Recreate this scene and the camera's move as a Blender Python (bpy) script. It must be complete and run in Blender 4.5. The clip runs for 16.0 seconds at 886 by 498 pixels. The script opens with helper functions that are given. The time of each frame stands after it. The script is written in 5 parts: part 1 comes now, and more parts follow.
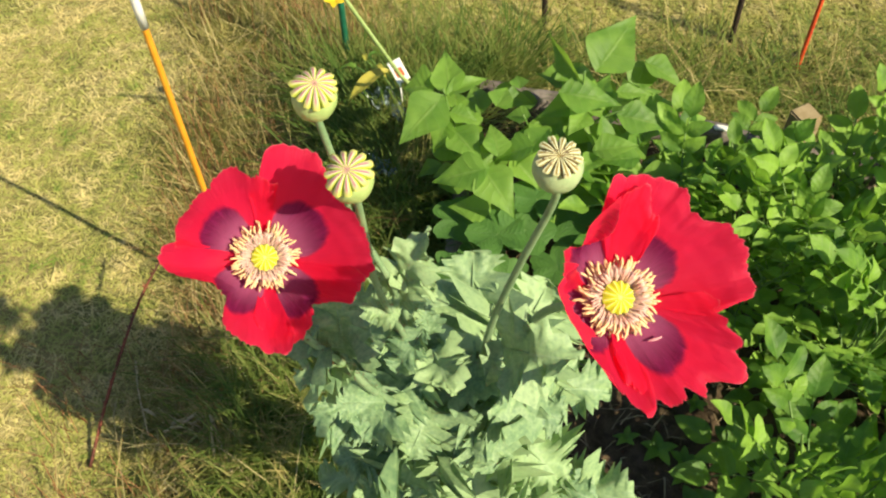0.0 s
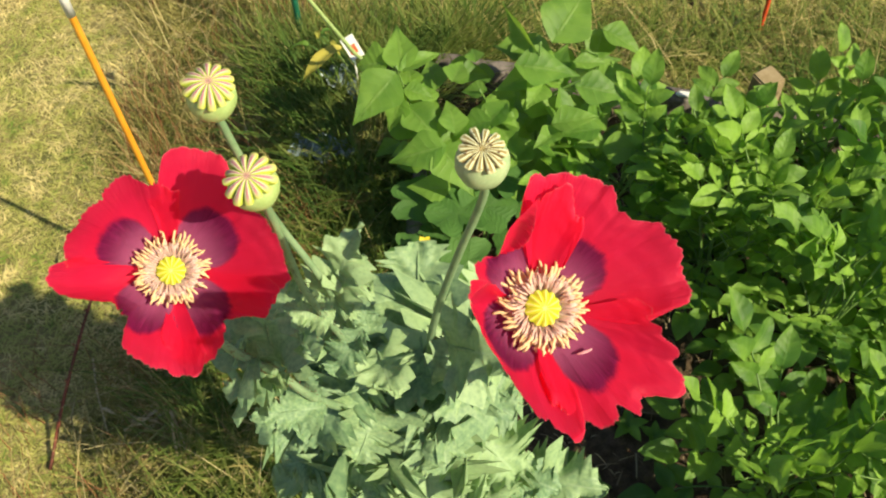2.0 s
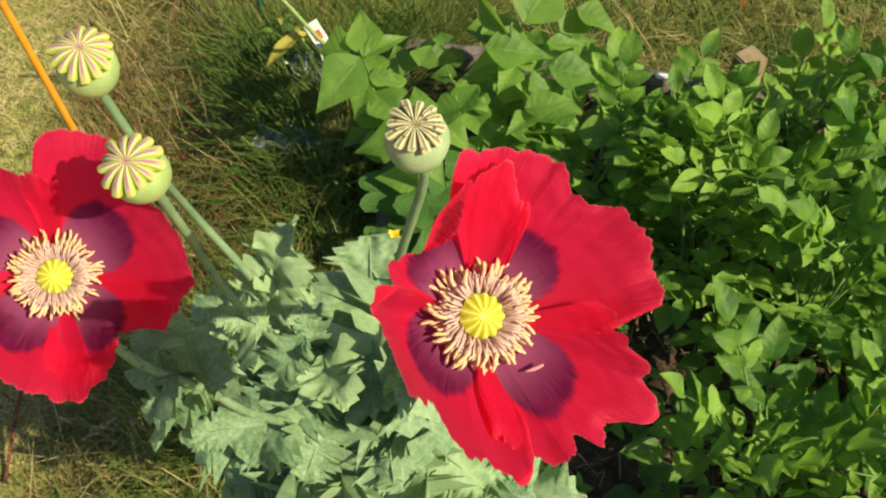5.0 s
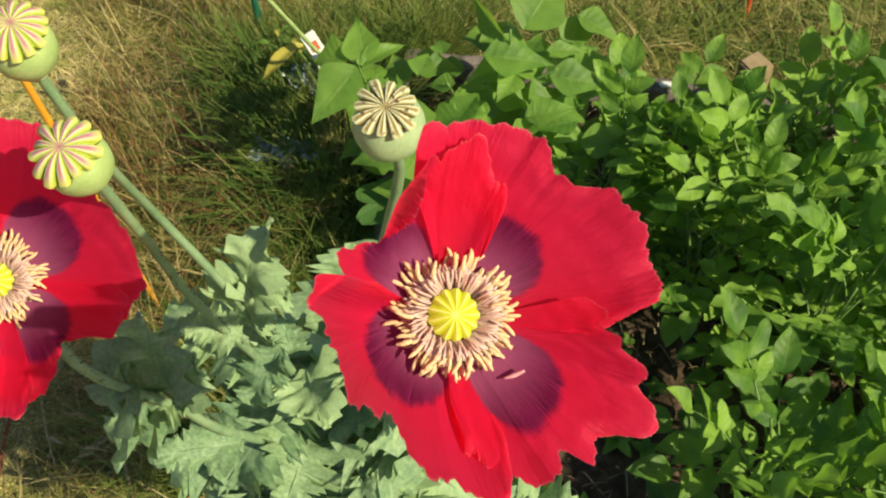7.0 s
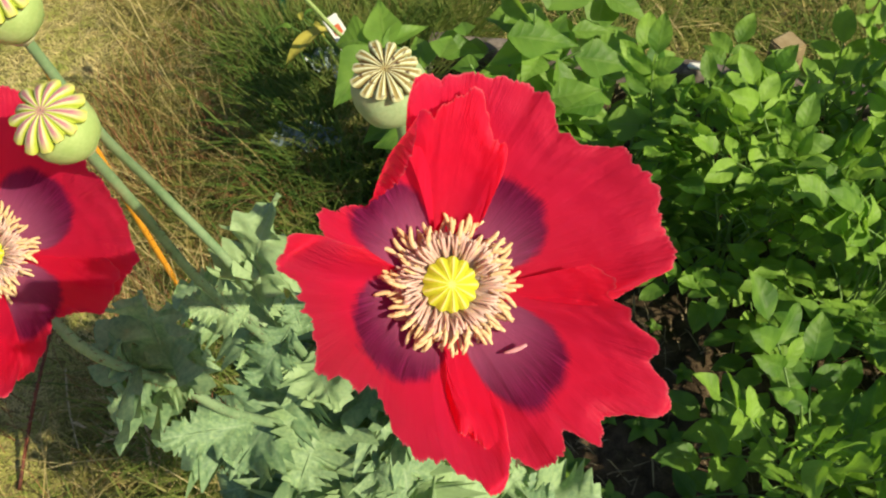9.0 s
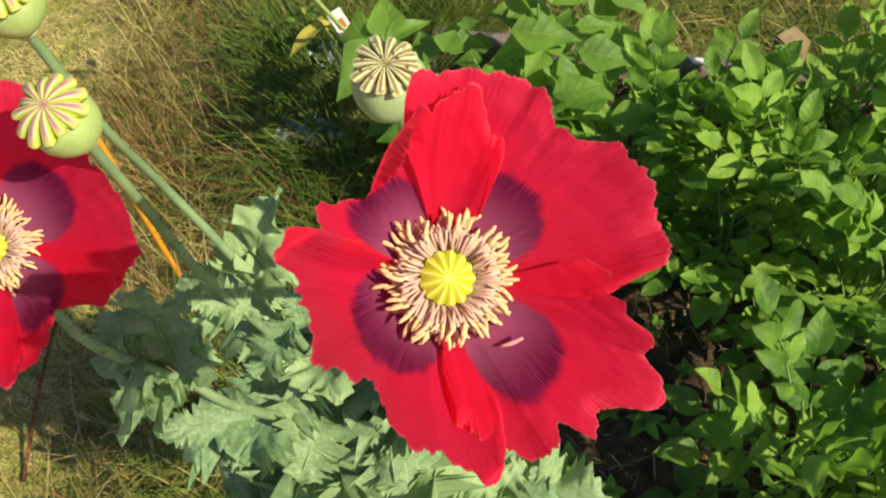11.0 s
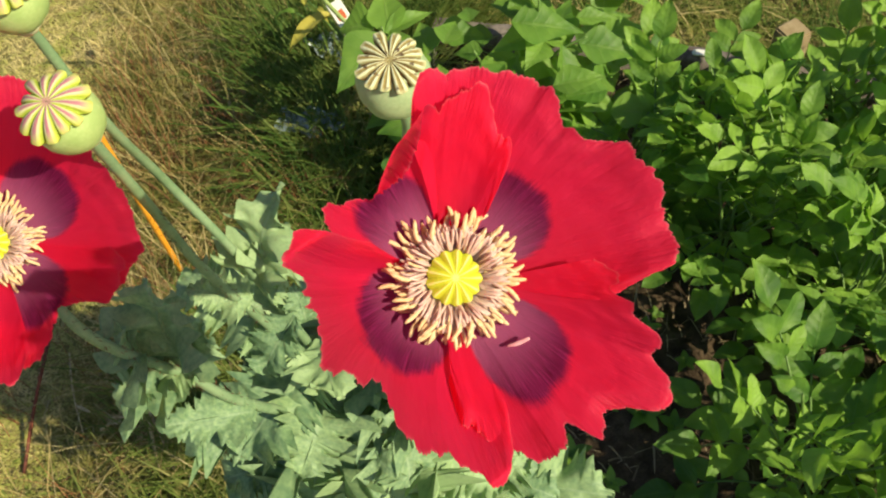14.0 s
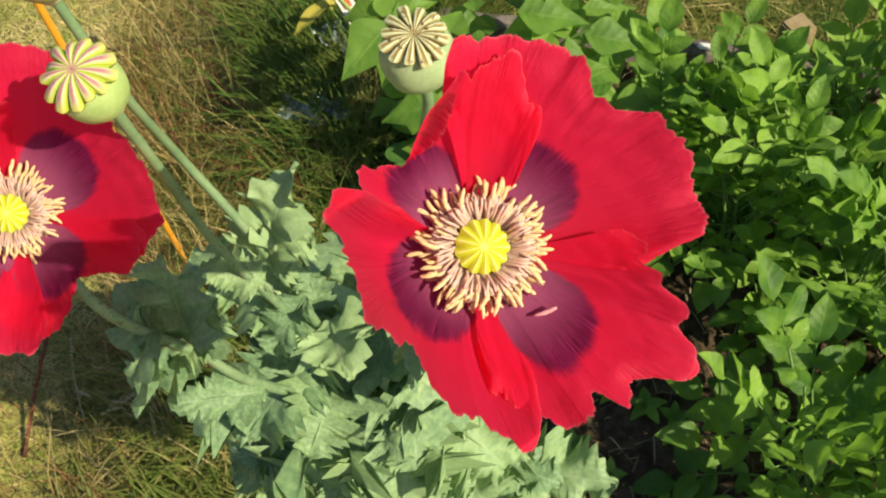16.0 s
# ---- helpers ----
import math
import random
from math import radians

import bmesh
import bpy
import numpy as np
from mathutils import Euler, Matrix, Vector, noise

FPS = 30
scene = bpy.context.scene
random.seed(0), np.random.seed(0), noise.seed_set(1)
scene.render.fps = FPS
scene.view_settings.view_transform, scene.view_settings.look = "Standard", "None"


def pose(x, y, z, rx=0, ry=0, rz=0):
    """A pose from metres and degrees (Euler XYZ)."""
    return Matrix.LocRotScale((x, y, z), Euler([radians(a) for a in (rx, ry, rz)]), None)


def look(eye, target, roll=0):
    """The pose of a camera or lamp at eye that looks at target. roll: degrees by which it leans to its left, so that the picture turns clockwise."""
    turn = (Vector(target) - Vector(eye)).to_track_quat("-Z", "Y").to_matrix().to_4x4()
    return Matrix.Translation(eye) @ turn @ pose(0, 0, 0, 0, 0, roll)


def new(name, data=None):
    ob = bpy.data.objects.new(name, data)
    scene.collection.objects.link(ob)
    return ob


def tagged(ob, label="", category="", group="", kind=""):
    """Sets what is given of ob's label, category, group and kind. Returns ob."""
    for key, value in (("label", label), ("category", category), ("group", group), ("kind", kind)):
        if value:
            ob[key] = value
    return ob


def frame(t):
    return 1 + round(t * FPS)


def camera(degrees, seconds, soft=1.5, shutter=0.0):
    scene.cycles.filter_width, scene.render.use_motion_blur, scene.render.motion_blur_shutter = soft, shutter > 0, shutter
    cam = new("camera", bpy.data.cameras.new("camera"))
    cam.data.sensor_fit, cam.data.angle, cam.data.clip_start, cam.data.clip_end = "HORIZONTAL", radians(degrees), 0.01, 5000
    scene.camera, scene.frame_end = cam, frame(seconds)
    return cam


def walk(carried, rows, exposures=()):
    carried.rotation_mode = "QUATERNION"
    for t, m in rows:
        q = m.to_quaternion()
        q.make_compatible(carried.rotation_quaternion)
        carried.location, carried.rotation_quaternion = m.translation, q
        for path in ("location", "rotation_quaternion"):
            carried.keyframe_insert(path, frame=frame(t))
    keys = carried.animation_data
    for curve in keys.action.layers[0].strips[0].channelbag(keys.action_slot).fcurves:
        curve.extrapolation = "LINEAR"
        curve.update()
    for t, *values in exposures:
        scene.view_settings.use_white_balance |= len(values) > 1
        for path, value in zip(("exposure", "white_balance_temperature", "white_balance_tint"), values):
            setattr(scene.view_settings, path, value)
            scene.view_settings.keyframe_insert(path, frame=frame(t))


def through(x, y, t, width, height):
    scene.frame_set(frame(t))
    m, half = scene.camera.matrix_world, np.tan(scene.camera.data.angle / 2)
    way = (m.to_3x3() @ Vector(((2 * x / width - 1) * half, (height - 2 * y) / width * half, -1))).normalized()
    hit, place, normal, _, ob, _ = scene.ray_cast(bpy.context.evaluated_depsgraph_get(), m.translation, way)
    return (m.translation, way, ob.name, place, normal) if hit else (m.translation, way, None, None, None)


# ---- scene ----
cam = camera(51.3, 16.0, 2.15)
PATH = [
    (0, (0.1, 0.09, 1.623), (0.037, 1.316, 0.044), -5.1),
    (0.5, (0.099, 0.101, 1.617), (0.038, 1.311, 0.026), -5.3),
    (1, (0.118, 0.119, 1.617), (0.051, 1.296, 0.002), -6.2),
    (1.5, (0.119, 0.122, 1.604), (0.073, 1.299, -0.012), -6.0),
    (2, (0.133, 0.13, 1.598), (0.113, 1.304, -0.022), -5.9),
    (2.5, (0.137, 0.133, 1.591), (0.144, 1.309, -0.027), -5.5),
    (3, (0.146, 0.132, 1.578), (0.172, 1.313, -0.036), -5.1),
    (3.5, (0.154, 0.153, 1.568), (0.186, 1.322, -0.054), -4.8),
    (4, (0.153, 0.161, 1.553), (0.183, 1.331, -0.069), -4.8),
    (4.2, (0.155, 0.17, 1.549), (0.183, 1.328, -0.082), -4.9),
    (6.3, (0.16, 0.182, 1.502), (0.141, 1.341, -0.128), -7.4),
    (6.5, (0.161, 0.186, 1.498), (0.157, 1.351, -0.128), -6.8),
    (7, (0.171, 0.192, 1.491), (0.169, 1.383, -0.116), -6.8),
    (7.5, (0.176, 0.192, 1.483), (0.15, 1.401, -0.11), -7.5),
    (8, (0.18, 0.189, 1.472), (0.133, 1.388, -0.128), -8.5),
    (8.5, (0.18, 0.198, 1.469), (0.118, 1.382, -0.141), -9.2),
    (11, (0.182, 0.196, 1.471), (0.105, 1.364, -0.151), -9.6),
    (11.5, (0.183, 0.195, 1.469), (0.104, 1.361, -0.154), -10.1),
    (12, (0.179, 0.192, 1.471), (0.105, 1.359, -0.152), -9.8),
    (12.5, (0.181, 0.19, 1.47), (0.11, 1.357, -0.152), -9.8),
    (13, (0.177, 0.188, 1.47), (0.107, 1.354, -0.153), -9.4),
    (13.5, (0.179, 0.197, 1.472), (0.102, 1.352, -0.159), -9.5),
    (14, (0.18, 0.199, 1.472), (0.103, 1.35, -0.162), -9.6),
    (14.5, (0.18, 0.196, 1.472), (0.103, 1.342, -0.165), -9.5),
    (15, (0.181, 0.191, 1.471), (0.099, 1.344, -0.161), -9.7),
    (15.5, (0.173, 0.195, 1.47), (0.102, 1.339, -0.169), -8.9),
    (16, (0.17, 0.193, 1.469), (0.097, 1.333, -0.173), -8.7),
]
walk(cam, [(t, look(eye, target, roll)) for t, eye, target, roll in PATH], [(0, 0.60), (2, 0.50), (3.5, 0.37), (7, 0.28), (11, 0.31), (16, 0.33)])


# ---- world and sun ----
SUN_TO = Vector((0.629, -0.457, 0.629)).normalized()
world = bpy.data.worlds.new("sky_world")
scene.world = world
world.use_nodes = True
wn = world.node_tree
sky = wn.nodes.new("ShaderNodeTexSky")
sky.sky_type, sky.sun_disc = "NISHITA", False
sky.sun_elevation = math.asin(SUN_TO.z)
sky.sun_rotation = math.atan2(SUN_TO.x, SUN_TO.y)
wn.links.new(sky.outputs[0], wn.nodes["Background"].inputs[0])
wn.nodes["Background"].inputs[1].default_value = 0.072
sun = new("sun", bpy.data.lights.new("sun", "SUN"))
sun.data.energy, sun.data.angle, sun.data.color = 5.0, radians(0.6), (1.0, 0.88, 0.61)
sun.matrix_world = look(SUN_TO * 20, (0, 0, 0))


# ---- materials ----
class Graph:
    """A node material under construction."""

    def __init__(self, name):
        self.mat = bpy.data.materials.new(name)
        self.mat.use_nodes = True
        self.tree = self.mat.node_tree
        self.bsdf = self.tree.nodes["Principled BSDF"]
        self.out = self.tree.nodes["Material Output"]

    def node(self, kind):
        return self.tree.nodes.new("ShaderNode" + kind)

    def put(self, socket, value):
        if isinstance(value, bpy.types.NodeSocket):
            self.tree.links.new(value, socket)
        else:
            socket.default_value = value

    def math(self, op, a, b=0.0, c=0.0):
        n = self.node("Math")
        n.operation = op
        self.put(n.inputs[0], a), self.put(n.inputs[1], b), self.put(n.inputs[2], c)
        return n.outputs[0]

    def ramp(self, value, lo, hi, out_lo=0.0, out_hi=1.0):
        n = self.node("MapRange")
        n.interpolation_type = "SMOOTHSTEP"
        for i, v in enumerate((value, lo, hi, out_lo, out_hi)):
            self.put(n.inputs[i], v)
        return n.outputs[0]

    def mix(self, fac, a, b, mode="MIX"):
        n = self.node("Mix")
        n.data_type, n.blend_type = "RGBA", mode
        self.put(n.inputs[0], fac)
        for i, v in ((6, a), (7, b)):
            self.put(n.inputs[i], v if isinstance(v, bpy.types.NodeSocket) else (*v, 1.0))
        return n.outputs[2]

    def noise(self, scale, detail=3.0, rough=0.55, coords=None):
        n = self.node("TexNoise")
        n.inputs["Scale"].default_value, n.inputs["Detail"].default_value = scale, detail
        n.inputs["Roughness"].default_value = rough
        if coords is None:
            coords = self.node("TexCoord").outputs["Object"]
        self.tree.links.new(coords, n.inputs["Vector"])
        return n.outputs[0]

    def place(self):
        return self.node("NewGeometry").outputs["Position"]

    def uv(self):
        s = self.node("SeparateXYZ")
        self.tree.links.new(self.node("TexCoord").outputs["UV"], s.inputs[0])
        return s.outputs[0], s.outputs[1]

    def bump(self, height, strength=0.4, distance=0.001):
        n = self.node("Bump")
        n.inputs["Strength"].default_value, n.inputs["Distance"].default_value = strength, distance
        self.put(n.inputs["Height"], height)
        self.tree.links.new(n.outputs[0], self.bsdf.inputs["Normal"])
        return n.outputs[0]

    def done(self, color, rough=0.5, through=0.0, through_color=None, spec=0.5):
        self.put(self.bsdf.inputs["Base Color"], color if isinstance(color, bpy.types.NodeSocket) else (*color, 1.0))
        self.put(self.bsdf.inputs["Roughness"], rough)
        self.bsdf.inputs["Specular IOR Level"].default_value = spec
        if through > 0:
            t = self.node("BsdfTranslucent")
            c = through_color if through_color is not None else color
            self.put(t.inputs[0], c if isinstance(c, bpy.types.NodeSocket) else (*c, 1.0))
            m = self.node("MixShader")
            m.inputs[0].default_value = through
            self.tree.links.new(self.bsdf.outputs[0], m.inputs[1])
            self.tree.links.new(t.outputs[0], m.inputs[2])
            self.tree.links.new(m.outputs[0], self.out.inputs[0])
        return self.mat


def leaf_material(name, base, dark, vein, glow, count, slant, rough, through, relief=0.5, spec=0.4):
    """A leaf with a midrib and side veins laid out on its own grid: u from -1 to 1 across, v along."""
    g = Graph(name)
    u, v = g.uv()
    au = g.math("ABSOLUTE", g.math("SUBTRACT", g.math("MULTIPLY", u, 2.0), 1.0))
    wob = g.noise(60.0, 2.0)
    s = g.math("ADD", g.math("SUBTRACT", g.math("MULTIPLY", v, count), g.math("MULTIPLY", au, slant)), g.math("MULTIPLY", wob, 0.5))
    tri = g.math("ABSOLUTE", g.math("SUBTRACT", g.math("FRACT", s), 0.5))
    side = g.ramp(tri, 0.0, 0.09, 1.0, 0.0)
    mid = g.ramp(au, 0.02, 0.07, 1.0, 0.0)
    lines = g.math("MAXIMUM", g.math("MULTIPLY", side, 0.5), mid)
    big = g.noise(25.0, 3.0)
    rnd = g.node("ObjectInfo").outputs["Random"]
    isl = g.node("NewGeometry").outputs["Random Per Island"]
    vary = g.ramp(g.math("ADD", g.math("MULTIPLY", big, 0.6), g.math("ADD", g.math("MULTIPLY", rnd, 0.25), g.math("MULTIPLY", isl, 0.25))), 0.3, 0.75)
    col = g.mix(vary, dark, base)
    col = g.mix(g.math("MULTIPLY", lines, 0.38), col, vein)
    fine = g.noise(420.0, 2.0)
    g.bump(g.math("ADD", g.math("MULTIPLY", tri, 0.9), g.math("ADD", g.math("MULTIPLY", lines, -0.5), g.math("MULTIPLY", fine, 0.3))), relief, 0.0016)
    return g.done(col, rough, through, g.mix(g.math("MULTIPLY", lines, 0.5), glow, vein), spec)


POPPY_LEAF = leaf_material("poppy_leaf_bloom", (0.335, 0.480, 0.232), (0.115, 0.218, 0.118), (0.38, 0.51, 0.31), (0.32, 0.50, 0.13), 7.0, 1.8, 0.5, 0.16, 0.30, 0.4)
POTATO_LEAF = leaf_material("potato_leaf_green", (0.27, 0.46, 0.066), (0.050, 0.135, 0.022), (0.24, 0.42, 0.09), (0.34, 0.62, 0.055), 6.0, 1.2, 0.52, 0.34, 0.5, 0.32)
BEAN_LEAF = leaf_material("bean_leaf_green", (0.21, 0.375, 0.06), (0.07, 0.18, 0.028), (0.30, 0.45, 0.11), (0.33, 0.54, 0.055), 6.0, 1.3, 0.5, 0.42, 0.6, 0.38)
CUKE_LEAF = leaf_material("cucumber_leaf_green", (0.088, 0.2, 0.04), (0.048, 0.128, 0.028), (0.144, 0.272, 0.072), (0.176, 0.368, 0.032), 5.0, 1.0, 0.6, 0.25, 0.7, 0.3)
YELLOW_LEAF = leaf_material("yellowed_leaf", (0.539, 0.479, 0.087), (0.348, 0.365, 0.0609), (0.522, 0.522, 0.174), (0.609, 0.522, 0.0696), 5.0, 1.1, 0.55, 0.3, 0.4, 0.3)


def petal_material():
    """u runs across the petal and v outwards; the second map is centred on the dark blotch, whose edge lies at one."""
    g = Graph("scarlet_petal")
    u, v = g.uv()
    spot = g.node("UVMap")
    spot.uv_map = "Blotch"
    sep = g.node("SeparateXYZ")
    g.tree.links.new(spot.outputs[0], sep.inputs[0])
    across, out = g.math("ABSOLUTE", sep.outputs[0]), sep.outputs[1]
    wob = g.noise(150.0, 3.0)
    comb = g.node("CombineXYZ")
    g.put(comb.inputs[0], g.math("MULTIPLY", u, 120.0))
    g.put(comb.inputs[1], g.math("MULTIPLY", v, 2.0))
    streak = g.noise(2.0, 4.0, 0.6, comb.outputs[0])
    edge = g.math("POWER", g.math("ADD", g.math("POWER", across, 2.6), g.math("POWER", out, 2.6)), 0.385)
    edge = g.math("ADD", edge, g.math("MULTIPLY", g.math("SUBTRACT", wob, 0.5), 0.10))
    edge = g.math("ADD", edge, g.math("MULTIPLY", g.math("SUBTRACT", streak, 0.5), 0.10))
    blotch = g.ramp(edge, 0.93, 1.02, 1.0, 0.0)
    red = g.mix(g.ramp(streak, 0.3, 0.7), (0.92, 0.012, 0.080), (0.96, 0.022, 0.110))
    mottle = g.noise(38.0, 4.0)
    red = g.mix(g.ramp(mottle, 0.40, 0.68, 0.0, 0.30), red, (0.88, 0.008, 0.052))
    red = g.mix(g.ramp(v, 0.72, 1.0, 0.0, 0.20), red, (0.90, 0.075, 0.17))
    red = g.mix(g.ramp(v, 0.986, 0.998, 0.0, 0.5), red, (0.92, 0.30, 0.36))
    purple = g.mix(g.ramp(streak, 0.38, 0.64), (0.085, 0.002, 0.032), (0.42, 0.026, 0.17))
    purple = g.mix(g.ramp(out, 0.30, 0.92, 0.95, 0.0), purple, (0.76, 0.20, 0.43))
    col = g.mix(blotch, red, purple)
    glow = g.mix(blotch, (1.0, 0.018, 0.085), (0.28, 0.008, 0.085))
    comb2 = g.node("CombineXYZ")
    g.put(comb2.inputs[0], g.math("MULTIPLY", u, 46.0))
    g.put(comb2.inputs[1], g.math("MULTIPLY", v, 3.5))
    silk = g.noise(1.0, 4.0, 0.65, comb2.outputs[0])
    crinkle = g.math("ADD", g.math("ADD", g.math("MULTIPLY", streak, 0.40), g.math("MULTIPLY", silk, g.ramp(v, 0.55, 1.0, 0.2, 1.5))), g.math("ADD", g.math("MULTIPLY", g.noise(130.0, 4.0, 0.6), g.ramp(v, 0.5, 0.95, 0.12, 0.6)), g.math("MULTIPLY", g.noise(520.0, 3.0), 0.08)))
    g.bump(crinkle, 0.6, 0.0017)
    return g.done(col, g.mix(blotch, (0.50, 0.50, 0.50), (0.48, 0.48, 0.48)), 0.60, glow, 0.34)


PETAL = petal_material()


def plain(name, a, b, scale, rough=0.6, relief=0.3, distance=0.001, through=0.0, spec=0.4):
    """A surface that wanders between two colours, with fine grain."""
    g = Graph(name)
    big, fine = g.noise(scale, 4.0), g.noise(scale * 9, 3.0)
    f = g.ramp(g.math("ADD", g.math("MULTIPLY", big, 0.7), g.math("MULTIPLY", fine, 0.3)), 0.35, 0.65)
    g.bump(g.math("ADD", g.math("MULTIPLY", big, 0.5), g.math("MULTIPLY", fine, 0.5)), relief, distance)
    return g.done(g.mix(f, a, b), rough, through, None, spec)


STEM = plain("poppy_stem_green", (0.157, 0.261, 0.131), (0.235, 0.339, 0.183), 60, 0.5)
GREEN_STEM = plain("green_stem", (0.0957, 0.191, 0.0391), (0.165, 0.278, 0.0653), 60, 0.5)
FILAMENT = plain("pale_filament", (0.80, 0.56, 0.50), (0.90, 0.74, 0.64), 200, 0.4, 0.1, 0.001, 0.3)
PINK_FILAMENT = plain("pink_filament", (0.84, 0.36, 0.42), (0.92, 0.55, 0.58), 200, 0.45, 0.1, 0.001, 0.3)
ANTHER = plain("cream_anther", (0.78, 0.55, 0.27), (0.92, 0.75, 0.46), 400, 0.75, 0.5, 0.0006, 0.2)
POD = plain("capsule_green", (0.36, 0.50, 0.17), (0.48, 0.61, 0.25), 70, 0.45, 0.2)
POD_BLOOM = plain("capsule_waxy_green", (0.30, 0.42, 0.22), (0.41, 0.52, 0.29), 90, 0.5, 0.2)
OVARY = plain("ovary_green", (0.40, 0.48, 0.12), (0.5, 0.58, 0.16), 90, 0.5, 0.2)
COLLAR = plain("collar_cream", (0.574, 0.574, 0.348), (0.652, 0.644, 0.435), 120, 0.5, 0.2)


def ray_material(name, valley, flank, ridge, core, width, speck=0.0, ends=(0.88, 1.0)):
    """The rayed crown of a poppy: u is the phase of a ray, v runs outwards; two lines edge each ray's core."""
    g = Graph(name)
    u, v = g.uv()
    d = g.math("ABSOLUTE", g.math("SUBTRACT", u, 0.5))
    n = g.math("MULTIPLY", g.math("SUBTRACT", g.noise(420.0, 3.0), 0.5), 0.12)
    d = g.math("ADD", d, n)
    fade = g.ramp(v, ends[0], ends[1], 1.0, 0.2)
    col = g.mix(g.ramp(d, 0.26, 0.46), flank, valley)
    line = g.math("MULTIPLY", g.ramp(d, width * 0.75, width * 1.2, 1.0, 0.0), fade)
    col = g.mix(g.math("MULTIPLY", line, g.ramp(g.noise(230.0, 3.0), 0.28, 0.46, 0.7, 1.0)), col, ridge)
    col = g.mix(g.math("MULTIPLY", g.ramp(d, width * 0.3, width * 0.6, 1.0, 0.0), fade), col, core)
    col = g.mix(g.ramp(v, 0.08, 0.20, 0.7, 0.0), col, core)
    if speck:
        col = g.mix(g.math("MULTIPLY", g.math("MULTIPLY", line, g.ramp(g.noise(330.0, 2.0), 0.60, 0.68)), speck), col, (0.07, 0.025, 0.015))
    g.bump(g.noise(700.0, 2.0), 0.4, 0.0006)
    return g.done(col, 0.65, 0.12, col, 0.3)


CROWN_DRY = ray_material("ripe_crown_rays", (0.18, 0.11, 0.04), (0.58, 0.60, 0.28), (0.76, 0.80, 0.54), (0.34, 0.27, 0.09), 0.30, 0.9)
CROWN_FRESH = ray_material("young_crown_rays", (0.42, 0.52, 0.06), (0.60, 0.65, 0.08), (0.68, 0.66, 0.38), (0.48, 0.20, 0.24), 0.33, 0.0, (0.7, 1.0))
STIGMA = ray_material("yellow_stigma_rays", (0.52, 0.56, 0.025), (0.60, 0.64, 0.035), (0.84, 0.86, 0.20), (0.88, 0.88, 0.28), 0.13)


def grass_material(name, green, mid, dry, lo, hi, through=0.25):
    g = Graph(name)
    isl = g.node("NewGeometry").outputs["Random Per Island"]
    patch = g.math("ADD", g.math("MULTIPLY", g.noise(3.2, 3.0, 0.6, g.place()), 0.45), g.math("MULTIPLY", g.noise(15.0, 3.0, 0.6, g.place()), 0.55))
    f = g.math("ADD", g.math("MULTIPLY", isl, 0.30), g.math("MULTIPLY_ADD", patch, 2.1, -0.48))
    col = g.mix(g.ramp(f, lo, (lo + hi) / 2), green, mid)
    col = g.mix(g.ramp(f, (lo + hi) / 2, hi), col, dry)
    return g.done(col, 0.6, through, None, 0.25)


LAWN = grass_material("lawn_blades", (0.17, 0.29, 0.045), (0.46, 0.46, 0.13), (0.76, 0.65, 0.30), 0.30, 0.98)
MEADOW = grass_material("meadow_blades", (0.065, 0.14, 0.02), (0.18, 0.23, 0.045), (0.52, 0.43, 0.16), 0.40, 1.12)
TALL = grass_material("tall_blades", (0.075, 0.16, 0.026), (0.18, 0.24, 0.05), (0.50, 0.41, 0.16), 0.46, 1.2, 0.4)
DRYTALL = grass_material("dry_tall_blades", (0.11, 0.16, 0.032), (0.26, 0.255, 0.07), (0.55, 0.47, 0.18), 0.34, 1.08)
STRAW = grass_material("dry_stalks", (0.26, 0.19, 0.07), (0.42, 0.34, 0.135), (0.539, 0.452, 0.226), 0.3, 1.0, 0.1)


def ground_material():
    g = Graph("turf_thatch")
    p = g.place()
    a, b, c = g.noise(2.2, 5.0, 0.6, p), g.noise(30.0, 5.0, 0.65, p), g.noise(220.0, 4.0, 0.6, p)
    col = g.mix(g.ramp(b, 0.35, 0.68), (0.22, 0.19, 0.07), (0.42, 0.36, 0.15))
    col = g.mix(g.ramp(a, 0.45, 0.65, 0.0, 0.7), col, (0.13, 0.16, 0.04))
    col = g.mix(g.ramp(c, 0.5, 0.75, 0.0, 0.5), col, (0.45, 0.36, 0.17))
    g.bump(g.math("ADD", b, g.math("MULTIPLY", c, 0.5)), 0.9, 0.012)
    return g.done(col, 0.95, 0.0, None, 0.15)


TURF = ground_material()
SOIL = plain("garden_soil", (0.045, 0.031, 0.019), (0.12, 0.084, 0.052), 40, 0.95, 0.9, 0.006, 0.0, 0.15)
WOOD_GREY = plain("weathered_board", (0.085, 0.068, 0.058), (0.24, 0.205, 0.18), 26, 0.85, 0.6, 0.002)
WOOD_PALE = plain("pale_sawn_wood", (0.28, 0.21, 0.11), (0.38, 0.30, 0.18), 40, 0.8, 0.4, 0.001)
POLE_ORANGE = plain("orange_plastic", (0.76, 0.31, 0.02), (0.82, 0.37, 0.035), 30, 0.45, 0.1)
POLE_WHITE = plain("white_plastic", (0.78, 0.78, 0.74), (0.86, 0.86, 0.84), 30, 0.45, 0.1)
GREEN_METAL = plain("dark_green_enamel", (0.012, 0.11, 0.06), (0.02, 0.16, 0.09), 40, 0.4, 0.1)
RUST = plain("rusty_rod", (0.018, 0.012, 0.010), (0.05, 0.03, 0.02), 60, 0.8, 0.4)
RED_ROD = plain("red_plastic", (0.60, 0.06, 0.02), (0.70, 0.10, 0.03), 40, 0.5, 0.1)
